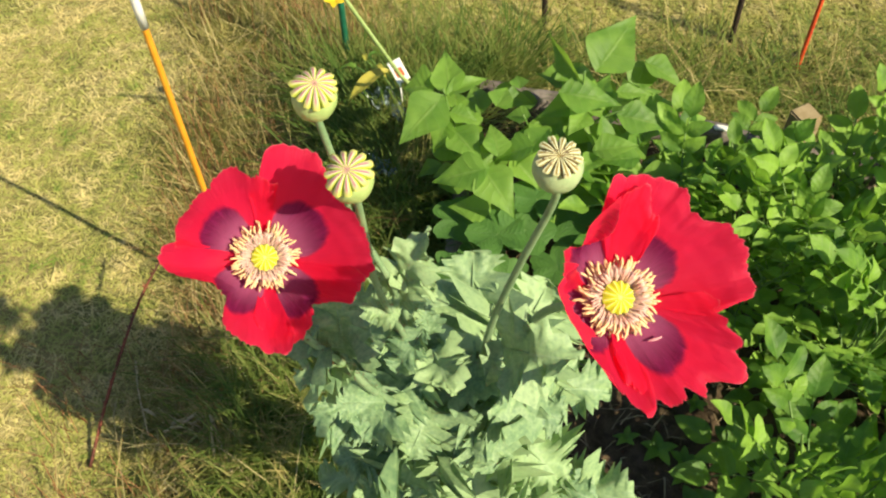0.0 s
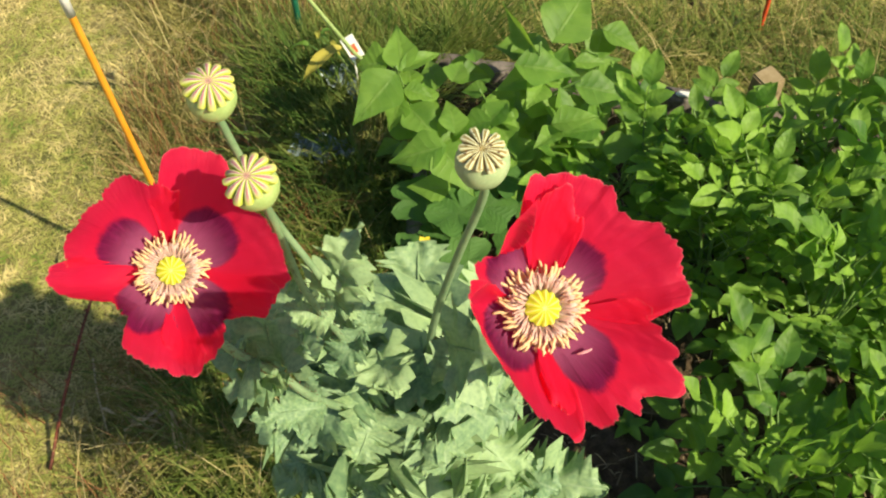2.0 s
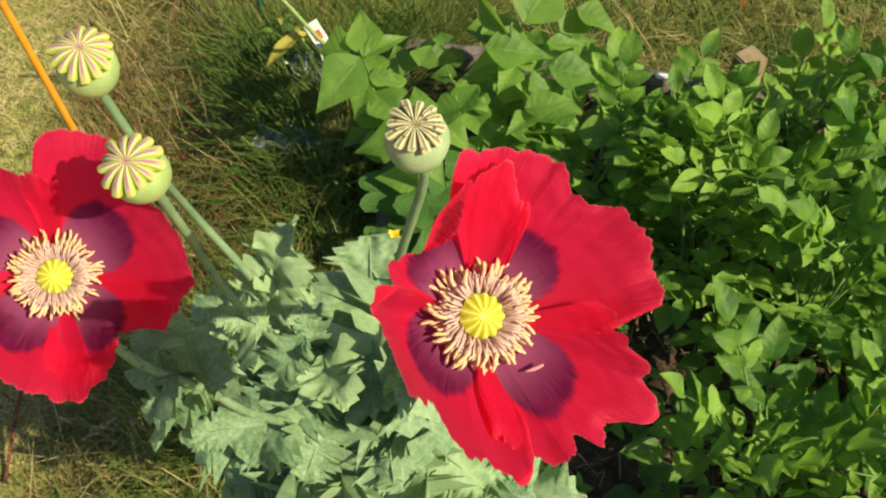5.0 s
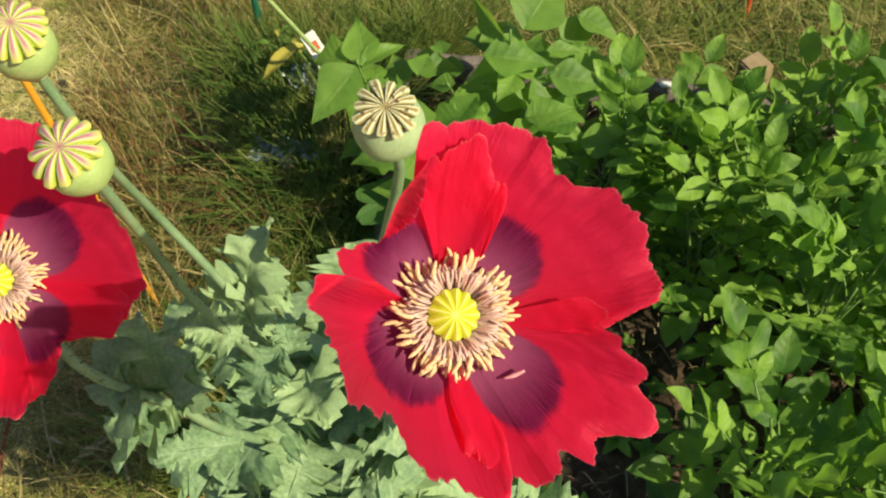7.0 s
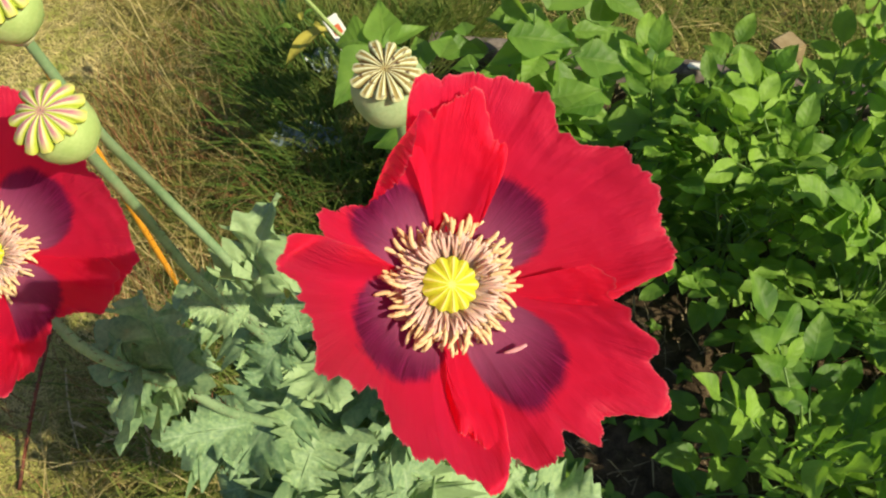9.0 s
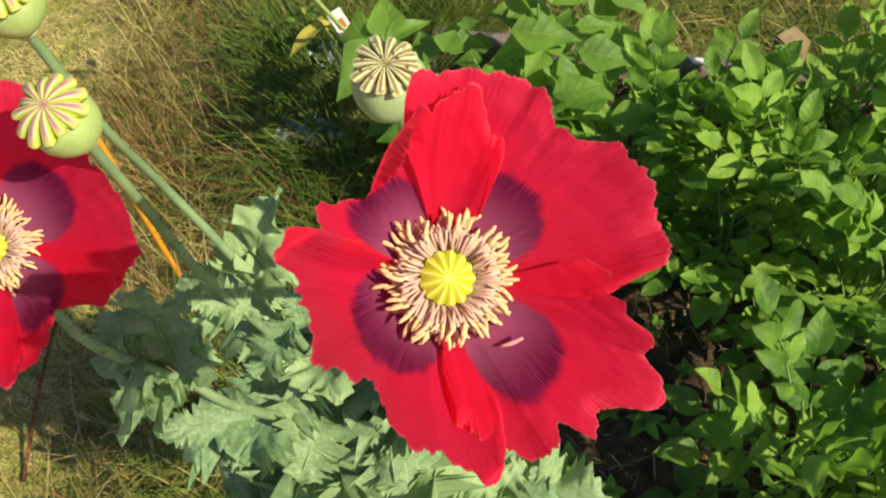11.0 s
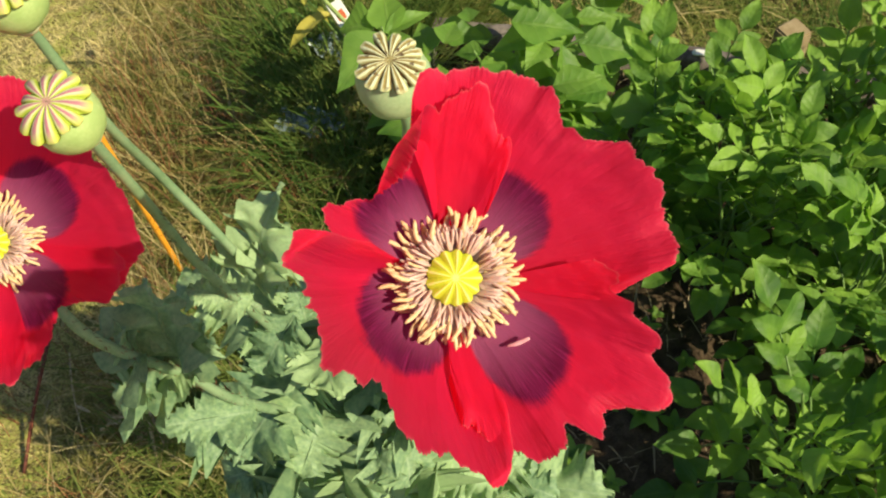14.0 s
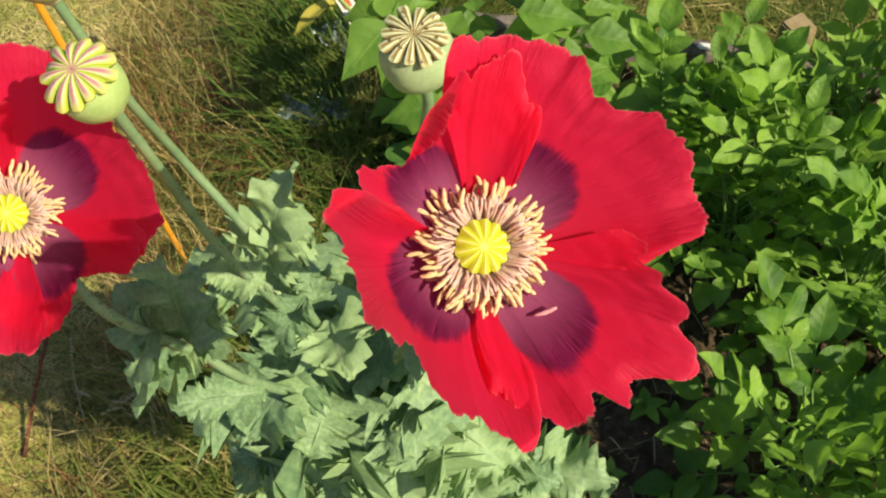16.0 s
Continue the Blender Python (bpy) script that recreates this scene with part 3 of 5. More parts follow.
def petal_mesh(rim, layer, seed, blotch, bowl=1.7, curl=(), ruffle=0.0020):
    """A petal between the angles of its rim: rows of degrees, reach and lift of the rim in millimetres.
    blotch: the dark throat's middle and half its spread in degrees, and its reach in millimetres;
    bowl: how late it rises outwards, one number or rows of degrees and numbers; curl: rows of degrees and of how far the rim rolls in."""
    r = np.random.default_rng(seed)
    n, m = 72, 281
    a, reach, lift = np.array(rim, float).T
    s = np.linspace(0, 1, m)
    key = (a - a[0]) / (a[-1] - a[0])
    deg = a[0] + s * (a[-1] - a[0])
    R = smooth(smooth(np.interp(s, key, reach), 7), 7) * 0.001
    H = smooth(np.interp(s, key, lift), 31) * 0.001
    ph = r.uniform(0, 6.28, 12)
    soft = smooth(R, 121)
    nib = 0.0007 * np.sin(s * 33 + ph[2] + 3 * np.sin(s * 7)) + 0.0017 * smooth(r.normal(0, 1, m), 13) + 0.0008 * smooth(r.normal(0, 1, m), 5)
    v = np.linspace(0, 1, n)[:, None]
    mid = np.radians(deg).mean()
    sway = 0.05 * np.sin(v * 4 + ph[7]) * v
    swing = mid + (np.radians(deg)[None] - mid) * (0.95 + 0.05 * v) + sway * np.sin(s[None] * 6 + ph[8])
    rad = 0.003 + (R[None] - 0.003) * v + nib[None] * v ** 10
    flat = smooth(H, 91)
    reach = np.minimum(rad / np.maximum(soft, smooth(R, 51))[None], 1.05)
    if isinstance(bowl, list):
        ba, bb = np.array(bowl, float).T
        bowl = smooth(np.interp(deg, ba, bb), 25)[None]
    z = -0.0135 + (flat[None] + 0.0135) * reach ** bowl + layer * np.minimum(1, v * 3)
    wave = np.sin(s[None] * 12 + ph[2] + v * 3) + 0.5 * np.sin(s[None] * 27 + ph[3] - v * 4)
    z = z + ruffle * v ** 7 * wave + 0.0007 * v ** 12 * np.sin(s[None] * 62 + ph[4] + 3 * np.sin(s[None] * 8))
    fold = np.sin(s[None] * 7 + ph[5] + v * 2.0) + 0.6 * np.sin(s[None] * 13 + ph[9] - v * 3.0) + 0.3 * np.sin(s[None] * 24 + ph[6] + v * 5.0)
    z = z + 0.0014 * fold * np.clip(v - 0.25, 0, 1) * v
    pleat = np.sin(s[None] * 95 + 5 * np.sin(s[None] * 5 + ph[10]) + 1.5 * np.sin(v * 9 + ph[11])) * (0.5 + 0.5 * np.sin(s[None] * 9 + ph[3]))
    z = z + 0.00016 * pleat * np.clip((v - 0.45) / 0.5, 0, 1) ** 2
    crumple = np.sin(s[None] * 31 + v * 17 + ph[1]) * np.sin(s[None] * 19 - v * 23 + ph[2])
    z = z + 0.0005 * crumple * np.clip((v - 0.5) / 0.5, 0, 1)
    z = z - 0.0030 * np.clip((v - 0.86) / 0.14, 0, 1) ** 2 * (0.5 + 0.5 * np.sin(s[None] * 10 + ph[7]))
    spread = np.broadcast_to((deg - blotch[0])[None] / blotch[1], rad.shape)
    spot = np.stack([spread, rad * 1000 / blotch[2]], -1)
    if curl:
        ca, cc = np.array(curl, float).T
        c = smooth(np.interp(deg, ca, cc, 0, 0), 15)[None] * 0.001
        f = np.clip((v - 0.66) / 0.34, 0, 1)
        rad, z = rad - c * f ** 2, z + 0.55 * c * np.sin(np.pi * 0.75 * f)
    p = np.stack([rad * np.cos(swing), rad * np.sin(swing), z], -1)
    uv = np.stack(np.broadcast_arrays(s[None], v), -1)
    me = Pile().sheet(p, uv).mesh("petal", PETAL)
    corners = np.empty(len(me.loops), np.int32)
    me.loops.foreach_get("vertex_index", corners)
    me.uv_layers.new(name="Blotch").data.foreach_set("uv", spot.reshape(-1, 2).astype(np.float32)[corners].ravel())
    return me


def flower(plant, place, axis, right, label, stamens, seed):
    """place: the middle of the stigma; axis: where the flower faces; right: the direction of angle zero."""
    head = thing("flower", place, "", "")
    head.parent = plant
    head["label"] = label
    x = Vector(right)
    head.matrix_basis = Matrix.Translation(place) @ axes(x - x.project(Vector(axis)), axis)
    part("stigma", STIGMA_DISC, head, "yellow rayed stigma disc", Matrix.Translation((0, 0, -0.001)))
    prof = [(0.002, -0.0150), (0.0045, -0.0145), (0.0062, -0.0110), (0.0068, -0.0070), (0.0064, -0.0035), (0.0058, -0.0020), (0.002, -0.0012)]
    part("ovary", Pile().lathe(prof, 22).mesh("ovary", OVARY), head)
    r = np.random.default_rng(seed + 50)
    for k in range(stamens):
        q = 2.39996 * k + r.uniform(-0.15, 0.15)
        size = r.uniform(0.62, 1.10)
        m = Matrix.Translation((0, 0, -0.0125 + r.uniform(-0.0006, 0.0006))) @ pose(0, 0, 0, 0, 0, math.degrees(q)) @ pose(0, 0, 0, r.uniform(-12, 12), r.uniform(-20, 3), r.uniform(-6, 6)) @ Matrix.Diagonal((size, size, size, 1))
        part("stamen", STAMENS[k % len(STAMENS)], head, "", m)
    for k in range(280):
        m = Matrix.Translation((0, 0, -0.0108 + r.uniform(-0.0015, 0.001))) @ pose(0, 0, 0, 0, 0, 360 / 280 * k + r.uniform(-2, 2)) @ pose(0, 0, 0, 0, r.uniform(-12, 6), 0)
        part("filament", FILAMENTS[k % len(FILAMENTS)], head, "", m)
    return head


poppy = thing("poppy_plant", (0.09, 0.56, 0.05), "tall poppy with scarlet blooms, green seed capsules and frilled grey-green leaves", "poppy")
BASE = Vector(poppy.location)


def here(p):
    return tuple(Vector(p) - BASE)


def stem(points, radii, label=""):
    me = Pile().tube(spline([here(p) for p in points], 40), radii, 10).mesh("stem", STEM)
    return part("stem", me, poppy, label)


FL2, AX2 = (0.172, 0.350, 1.242), (0.17, -0.55, 0.82)
FL1, AX1 = (-0.031, 0.445, 1.166), (0.26, -0.57, 0.78)
bloom = flower(poppy, here(FL2), AX2, (0.993, -0.069, -0.095), "wide open scarlet poppy bloom with plum-dark throat", 280, 20)
part("petal", petal_mesh([(-10, 45.8, 16), (-5, 51, 16), (-1, 57.2, 16), (1.4, 62.9, 16), (5, 63.4, 16), (12, 64, 16), (18, 64.5, 16), (25, 63.4, 16), (30, 63.4, 16), (35, 61.4, 17), (40, 62.4, 17), (45, 57.8, 16), (51, 55.1, 16), (56, 55.1, 15), (61, 57.2, 15), (64, 60.3, 15), (68, 59.6, 15), (73.5, 60.3, 15), (78, 62.4, 15), (83, 60.3, 15), (89, 58.8, 16), (95, 59.8, 17), (100, 60, 18), (103, 56.5, 18), (106, 50, 19), (109, 40, 18)], 0.0006, 20, (50, 42, 38), [(-12, 1.6), (60, 1.7), (90, 2.0)]), bloom)
part("petal", petal_mesh([(62, 24, -4), (65.3, 35, 2), (67.5, 39.5, 4), (70, 43.9, 7), (75.4, 43.5, 9), (80.7, 48.3, 12), (87, 54.3, 18), (92, 53.7, 20), (98, 51, 22), (101, 48, 22), (106, 55, 23), (112, 57, 25), (120, 54, 26), (131, 46, 27), (139, 37, 28), (144.7, 38.7, 29), (150.5, 42.2, 29), (156.8, 41.6, 28), (162, 38.6, 27), (166, 32, 24)], 0.0026, 21, (133, 33, 38), [(62, 1.8), (90, 2.2), (112, 3.0)], [(101, 0), (107, 8), (113, 18), (121, 22), (131, 13), (140, 0)], 0.0012), bloom)
part("petal", petal_mesh([(159, 24, 22), (163, 35.6, 38), (166, 47.8, 52), (172, 46.9, 59), (181, 43.2, 66), (188.5, 42.3, 71), (196, 41.7, 73), (202, 40.8, 75), (208, 41.7, 73), (213, 39.9, 72), (219, 38.2, 69), (225, 36.2, 66), (230, 37.4, 64), (234.6, 39.9, 61), (238, 42.3, 57), (244.6, 42.6, 54), (254, 45.3, 47), (263, 46.6, 39), (269, 49.4, 33), (273.5, 53, 29), (276, 58.5, 26), (282, 54.4, 20), (285, 49, 15), (291, 40, 6)], 0.0014, 22, (221, 60, 33), [(156, 3.0), (178, 4.2), (235, 4.2), (258, 3.0), (268, 2.7), (290, 2.6)], (), 0.0014), bloom)
part("petal", petal_mesh([(264, 28.7, 2), (266, 36.9, 9), (268, 41.5, 15), (275, 44.5, 19), (282, 49.8, 21), (290, 54.6, 22), (296, 55.3, 21), (303, 53.1, 20), (308, 50.2, 17), (310, 53.3, 16), (312, 61.5, 15), (316, 59.4, 15), (321.5, 60.1, 14), (325.6, 63.5, 14), (328, 68.7, 13), (330.5, 72.8, 13), (333, 70.7, 13), (337, 65.6, 13), (339, 60.5, 13), (342, 62.5, 14), (345, 60.5, 14), (347, 51.2, 14), (351, 48.2, 14), (358, 45.1, 12), (366, 41, 10)], 0.0016, 23, (314, 33, 45), [(262, 2.2), (285, 2.0), (300, 1.8), (330, 1.6)]), bloom)
fleck = Pile().tube(spline([(0.0160, -0.0205, -0.0012), (0.0195, -0.0195, -0.0003), (0.0225, -0.0180, 0.0006)], 8), [0.0004, 0.0008, 0.0005], 6)
part("fallen_filament", fleck.mesh("fallen_filament", PINK_FILAMENT), bloom, "pale pink fallen filament lying on a petal")
bloom = flower(poppy, here(FL1), AX1, (0.997, -0.045, -0.062), "open scarlet poppy bloom with plum blotches", 280, 40)
part("petal", petal_mesh([(-24, 58, 20), (-6, 66, 27), (4, 65, 28), (24, 60, 26), (35, 57, 24), (59, 66, 20), (66, 71, 20), (80, 71, 18), (93, 67, 18), (97, 48, 16), (106, 42, 14)], -0.0010, 40, (42, 46, 45), 1.7, ruffle=0.0024), bloom)
part("petal", petal_mesh([(80, 44, 16), (95, 48, 21), (107, 51, 26), (117, 57, 28), (136, 57, 30), (145, 58, 32), (155, 61, 34), (164, 60, 34), (174, 52, 30)], 0.0026, 41, (150, 38, 44), [(85, 2.2), (110, 3.2)], [(125, 0), (140, 5), (156, 7), (170, 3)], 0.0022), bloom)
part("petal", petal_mesh([(168, 48, 24), (177, 60, 28), (183, 63, 30), (190, 59, 31), (197, 53, 32), (207, 44, 32), (229, 38, 30), (241, 49, 29), (260, 53, 28), (272, 58, 26), (285, 61, 25), (292, 48, 18)], 0.0014, 42, (233, 44, 41), [(168, 3.2), (190, 3.4), (240, 3.2), (262, 2.2)], [(185, 0), (200, 7), (215, 8), (232, 4), (245, 0)], 0.0024), bloom)
part("petal", petal_mesh([(262, 40, 14), (274, 54, 20), (289, 57, 22), (301, 51, 23), (316, 42, 24), (329, 49, 26), (334, 60, 28), (346, 58, 28), (350, 63, 27), (357, 52, 20)], 0.0000, 43, (307, 42, 44), [(262, 2.2), (300, 1.8)], ruffle=0.0024), bloom)

C1, C2, C3 = Vector((0.014, 0.491, 1.266)), Vector((0.032, 0.443, 1.244)), Vector((0.154, 0.465, 1.224))
D1, D2, D3 = Vector((0.17, -0.27, 0.97)).normalized(), Vector((-0.01, -0.36, 0.93)).normalized(), Vector((0.0, -0.24, 1.0)).normalized()
capsule(poppy, here(C1), D1, 1.05, CROWN_YOUNG, "plump green seed capsule with pinkish rays", 1.0, POD)
capsule(poppy, here(C2), D2, 1.05, CROWN_SECOND, "plump green seed capsule with pinkish rays", 1.0, POD)
capsule(poppy, here(C3), D3, 1.05, CROWN_RIPE, "ripening green seed capsule with a brown-rayed cream crown", 1.16, POD_BLOOM)
FORK = (0.055, 0.535, 0.86)
stem([BASE, (0.088, 0.555, 0.35), (0.078, 0.545, 0.65), FORK], [0.009, 0.0075, 0.006])
stem([FORK, (0.045, 0.521, 0.918), (0.028, 0.495, 1.053), (0.03, 0.472, 1.147), C2 - D2 * 0.029], [0.0038, 0.0029, 0.0026, 0.0025])
stem([FORK, (0.034, 0.534, 1.00), (0.011, 0.538, 1.084), (0.015, 0.504, 1.17), C1 - D1 * 0.029], [0.0038, 0.0029, 0.0025, 0.0024])
stem([(0.085, 0.545, 0.70), (0.105, 0.525, 0.90), (0.116, 0.515, 0.98), (0.135, 0.495, 1.08), C3 - D3 * 0.062, C3 - D3 * 0.030], [0.0042, 0.0032, 0.0028, 0.0026])
stem([(0.087, 0.548, 0.62), (0.12, 0.535, 0.86), (0.15, 0.50, 1.0), (0.17, 0.43, 1.12), Vector(FL2) - Vector(AX2).normalized() * 0.015], [0.005, 0.0036, 0.0034])
stem([(0.075, 0.545, 0.72), (0.016, 0.483, 0.911), (-0.004, 0.469, 0.987), (-0.028, 0.452, 1.074), Vector(FL1) - Vector(AX1).normalized() * 0.05, Vector(FL1) - Vector(AX1).normalized() * 0.015], [0.0045, 0.0032, 0.0030, 0.0030])


def bristles(line, radius, count, seed):
    """Short dark hairs that stand off a flower stalk."""
    r = np.random.default_rng(seed)
    pile = Pile()
    for k in range(count):
        i = int(r.integers(2, len(line) - 2))
        d = r.normal(0, 1, 3)
        ax = line[i + 1] - line[i - 1]
        d -= ax * (d @ ax) / (ax @ ax)
        d /= np.linalg.norm(d)
        p = line[i] + (line[i + 1] - line[i]) * r.uniform(0, 1)
        pile.tube([p + d * radius * 0.8, p + d * (radius + 0.0010), p + d * (radius + r.uniform(0.0016, 0.0030))], [0.00022, 0.0001], 4)
    me = pile.mesh("bristles", RED_STEM)
    return part("bristles", me, poppy, "short dark hairs on a flower stalk")


def leaf(k, base, tip, up=(0, -0.3, 1), fat=1.0):
    return poppy_leaf(poppy, k, here(base), here(tip), up, fat)


bristles(spline([here(p) for p in [(0.016, 0.483, 0.911), (-0.004, 0.469, 0.987), (-0.028, 0.452, 1.074), Vector(FL1) - Vector(AX1).normalized() * 0.05]], 40), 0.0031, 220, 71)
bristles(spline([here(p) for p in [(0.045, 0.521, 0.918), (0.028, 0.495, 1.053), (0.03, 0.472, 1.147)]], 40), 0.0028, 110, 72)
leaf(6, (0.036, 0.535, 0.985), (0.062, 0.546, 1.055), (-0.3, -0.6, 0.7), 0.95)
leaf(3, (0.037, 0.533, 0.985), (0.070, 0.532, 1.015), (0.1, -0.6, 0.8), 1.0)
leaf(0, (0.045, 0.535, 0.93), (-0.03, 0.562, 0.965), (0, -0.4, 1), 1.2)
leaf(5, (-0.001, 0.473, 0.989), (-0.030, 0.462, 1.050), (-0.9, -0.35, 0.5), 1.2)
leaf(1, (-0.001, 0.471, 0.987), (-0.040, 0.446, 1.008), (-0.6, -0.3, 0.8), 1.2)
leaf(2, (-0.002, 0.475, 0.996), (-0.004, 0.481, 1.069), (-0.3, -0.6, 0.8), 1.2)
leaf(4, (-0.003, 0.474, 1.002), (0.018, 0.477, 1.028), (0.2, -0.6, 0.8), 1.6)
leaf(0, (0.019, 0.478, 0.912), (-0.033, 0.455, 0.950), (-0.6, -0.4, 0.7), 0.8)
leaf(4, (0.028, 0.500, 0.830), (-0.060, 0.500, 0.860), (-0.6, -0.4, 0.7), 0.9)
leaf(0, (0.04, 0.505, 1.006), (0.006, 0.504, 1.029), (-0.2, -0.5, 1), 1.1)
leaf(4, (0.056, 0.517, 0.965), (0.029, 0.487, 0.944), (-0.3, -0.4, 1), 1.2)
leaf(2, (0.089, 0.534, 0.769), (0.033, 0.554, 0.868), (0.1, -0.6, 0.9), 1.4)
leaf(1, (0.016, 0.512, 0.750), (-0.055, 0.490, 0.770), (-0.5, -0.4, 0.8), 1.0)
leaf(2, (0.032, 0.51, 0.740), (-0.026, 0.455, 0.750), (-0.4, -0.4, 0.9), 1.0)
leaf(0, (0.059, 0.523, 0.945), (0.058, 0.531, 0.975), (0.3, -0.5, 1), 1.3)
leaf(7, (0.1, 0.555, 0.8), (0.098, 0.63, 0.93), (-0.1, -0.9, 0.6), 1.0)
leaf(3, (0.11, 0.555, 0.8), (0.18, 0.605, 0.91), (-0.2, -0.9, 0.6), 1.1)
leaf(1, (0.075, 0.545, 0.85), (-0.07, 0.58, 0.76), (0, -0.2, 1), 1.0)
leaf(3, (0.075, 0.543, 0.8), (-0.06, 0.51, 0.71), (0, -0.2, 1), 1.0)
leaf(1, (0.078, 0.54, 0.82), (0.005, 0.445, 0.74), (0, -0.1, 1), 1.0)
leaf(5, (0.09, 0.535, 0.8), (0.19, 0.465, 0.74), (0, -0.2, 1), 1.0)
leaf(0, (0.1, 0.555, 0.8), (0.24, 0.54, 0.8), (0, -0.4, 1), 1.0)
leaf(3, (0.085, 0.535, 0.78), (0.095, 0.415, 0.76), (0, -0.2, 1), 1.1)
leaf(4, (0.06, 0.535, 0.9), (0.075, 0.475, 0.93), (0, -0.3, 1), 1.2)
leaf(4, (0.055, 0.535, 0.88), (-0.01, 0.47, 0.86), (0, -0.2, 1), 1.2)
leaf(0, (0.075, 0.54, 0.84), (0.12, 0.5, 0.9), (0, -0.5, 1), 1.2)
leaf(2, (0.13, 0.56, 0.56), (0.285, 0.505, 0.59), (0, -0.5, 1), 0.8)
leaf(6, (0.125, 0.53, 0.86), (0.125, 0.465, 0.93), (0.2, -0.6, 0.8), 1.2)
leaf(7, (0.10, 0.53, 0.84), (0.175, 0.475, 0.87), (0.2, -0.5, 0.9), 1.1)
leaf(6, (0.125, 0.515, 0.93), (0.168, 0.468, 0.985), (0, -0.6, 0.8), 1.3)
# The lower leaves sit in a spiral on the stalk and on short side shoots, and arch outwards.
pr = np.random.default_rng(33)
for k in range(88):
    f = k / 87
    a = 2.39996 * k + pr.uniform(-0.35, 0.35)
    z0 = 0.57 + 0.28 * f
    stalk = Vector((0.086 - 0.02 * f, 0.553 - 0.01 * f, z0))
    shoot = pr.uniform(0.0, 0.105) * (1 - 0.45 * f)
    size = pr.uniform(0.05, 0.10) * (1 - 0.22 * f)
    base = stalk + Vector((shoot * math.cos(a), shoot * math.sin(a), 0.3 * shoot))
    b = a + pr.uniform(-0.9, 0.9)
    tip = base + Vector((size * math.cos(b), size * math.sin(b), pr.uniform(-0.35, 0.55) * size))
    if shoot > 0.015:
        stem([stalk, stalk.lerp(base, 0.5) + Vector((0, 0, 0.006)), base], [0.0030, 0.0022])
    leaf(k, base, tip, (pr.uniform(-0.8, 0.6), pr.uniform(-1.0, 0.3), 1), pr.uniform(0.85, 1.2))


# ---- vegetable leaves ----
def blade(pile, base, direction, up, length, width, fold, curl, shape, seed, twist=0.0, n=10, m=7):
    """One leaf blade laid into a pile. shape: 0 for a rounded oval, 1 for a broad base and a drawn-out tip."""
    r = np.random.default_rng(seed)
    t = np.linspace(0, 1, n)[:, None]
    s = np.linspace(-1, 1, m)[None]
    oval = np.sin(np.pi * t ** 0.85) ** 0.75
    drop = np.where(t < 0.34, np.sin(np.pi / 2 * np.clip(t / 0.34, 0, 1)) ** 0.85, (np.clip(1 - t, 0, 1) / 0.66) ** 1.12)
    w = width * ((1 - shape) * oval + shape * drop)
    x = t * length * (1 - 0.12 * np.abs(curl)) - 0.10 * length * np.abs(s) ** 2 * (1 - t) * shape
    y = w * s * np.cos(fold)
    z = np.abs(s) * w * np.sin(fold) - curl * length * (t - 0.25) ** 2 + (0.045 - 0.025 * shape) * length * np.abs(s) * np.sin(t * 9 + r.uniform(0, 6) + s * 2)
    p = np.stack(np.broadcast_arrays(x, y, z), -1).reshape(-1, 3)
    rot = np.array(axes(direction, up).to_3x3())
    p = (p @ rot.T + np.array(base)[None]).reshape(n, m, 3)
    uv = np.stack(np.broadcast_arrays((s + 1) / 2, t), -1)
    return pile.sheet(p, uv)


def small_flower(parent, place, axis, size, material=YELLOW):
    pile = Pile()
    for k in range(5):
        a = k * 2 * math.pi / 5
        blade(pile, (0, 0, 0), (math.cos(a), math.sin(a), 0.5), (0, 0, 1), size, size * 0.4, 0.2, 0.3, 0.1, k, n=6, m=5)
    return part("blossom", pile.mesh("blossom", material), parent, "small yellow blossom", Matrix.Translation(place) @ axes(Vector(axis).orthogonal(), axis))


def potato_leaf_mesh(seed):
    """A compound leaf along x: an arching stalk, pairs of oval leaflets and one at the end."""
    r = np.random.default_rng(seed)
    pile = Pile()
    t = np.linspace(0, 1, 12)
    droop = r.uniform(0.10, 0.5)
    line = np.stack([t * 0.16, 0.008 * np.sin(t * 4 + seed), 0.05 * t - droop * 0.16 * t ** 2.2], -1)
    pile.tube(line, [0.0022, 0.0012], 5, 1)
    for k, f in enumerate((0.42, 0.68, 0.90)):
        c = line[int(f * 11)]
        for sgn in (-1, 1):
            size = (0.038, 0.054, 0.061)[k] * r.uniform(0.85, 1.15)
            d = (0.60 + r.uniform(-0.15, 0.25), sgn * 1.0, r.uniform(-0.2, 0.55))
            blade(pile, c, d, (r.uniform(-0.3, 0.3), r.uniform(-0.3, 0.3), 1), size, size * 0.285, r.uniform(0.12, 0.42), r.uniform(0.05, 0.45), 0.10, seed * 10 + k, n=9)
    blade(pile, line[-1], (1, 0.1 * r.uniform(-1, 1), r.uniform(-0.3, 0.3)), (0, 0, 1), 0.070, 0.0205, r.uniform(0.12, 0.42), r.uniform(0.1, 0.5), 0.08, seed * 10 + 9, n=9)
    return pile.mesh("potato_leaf", POTATO_LEAF, GREEN_STEM)


POTATO_LEAVES = [potato_leaf_mesh(k) for k in range(8)]


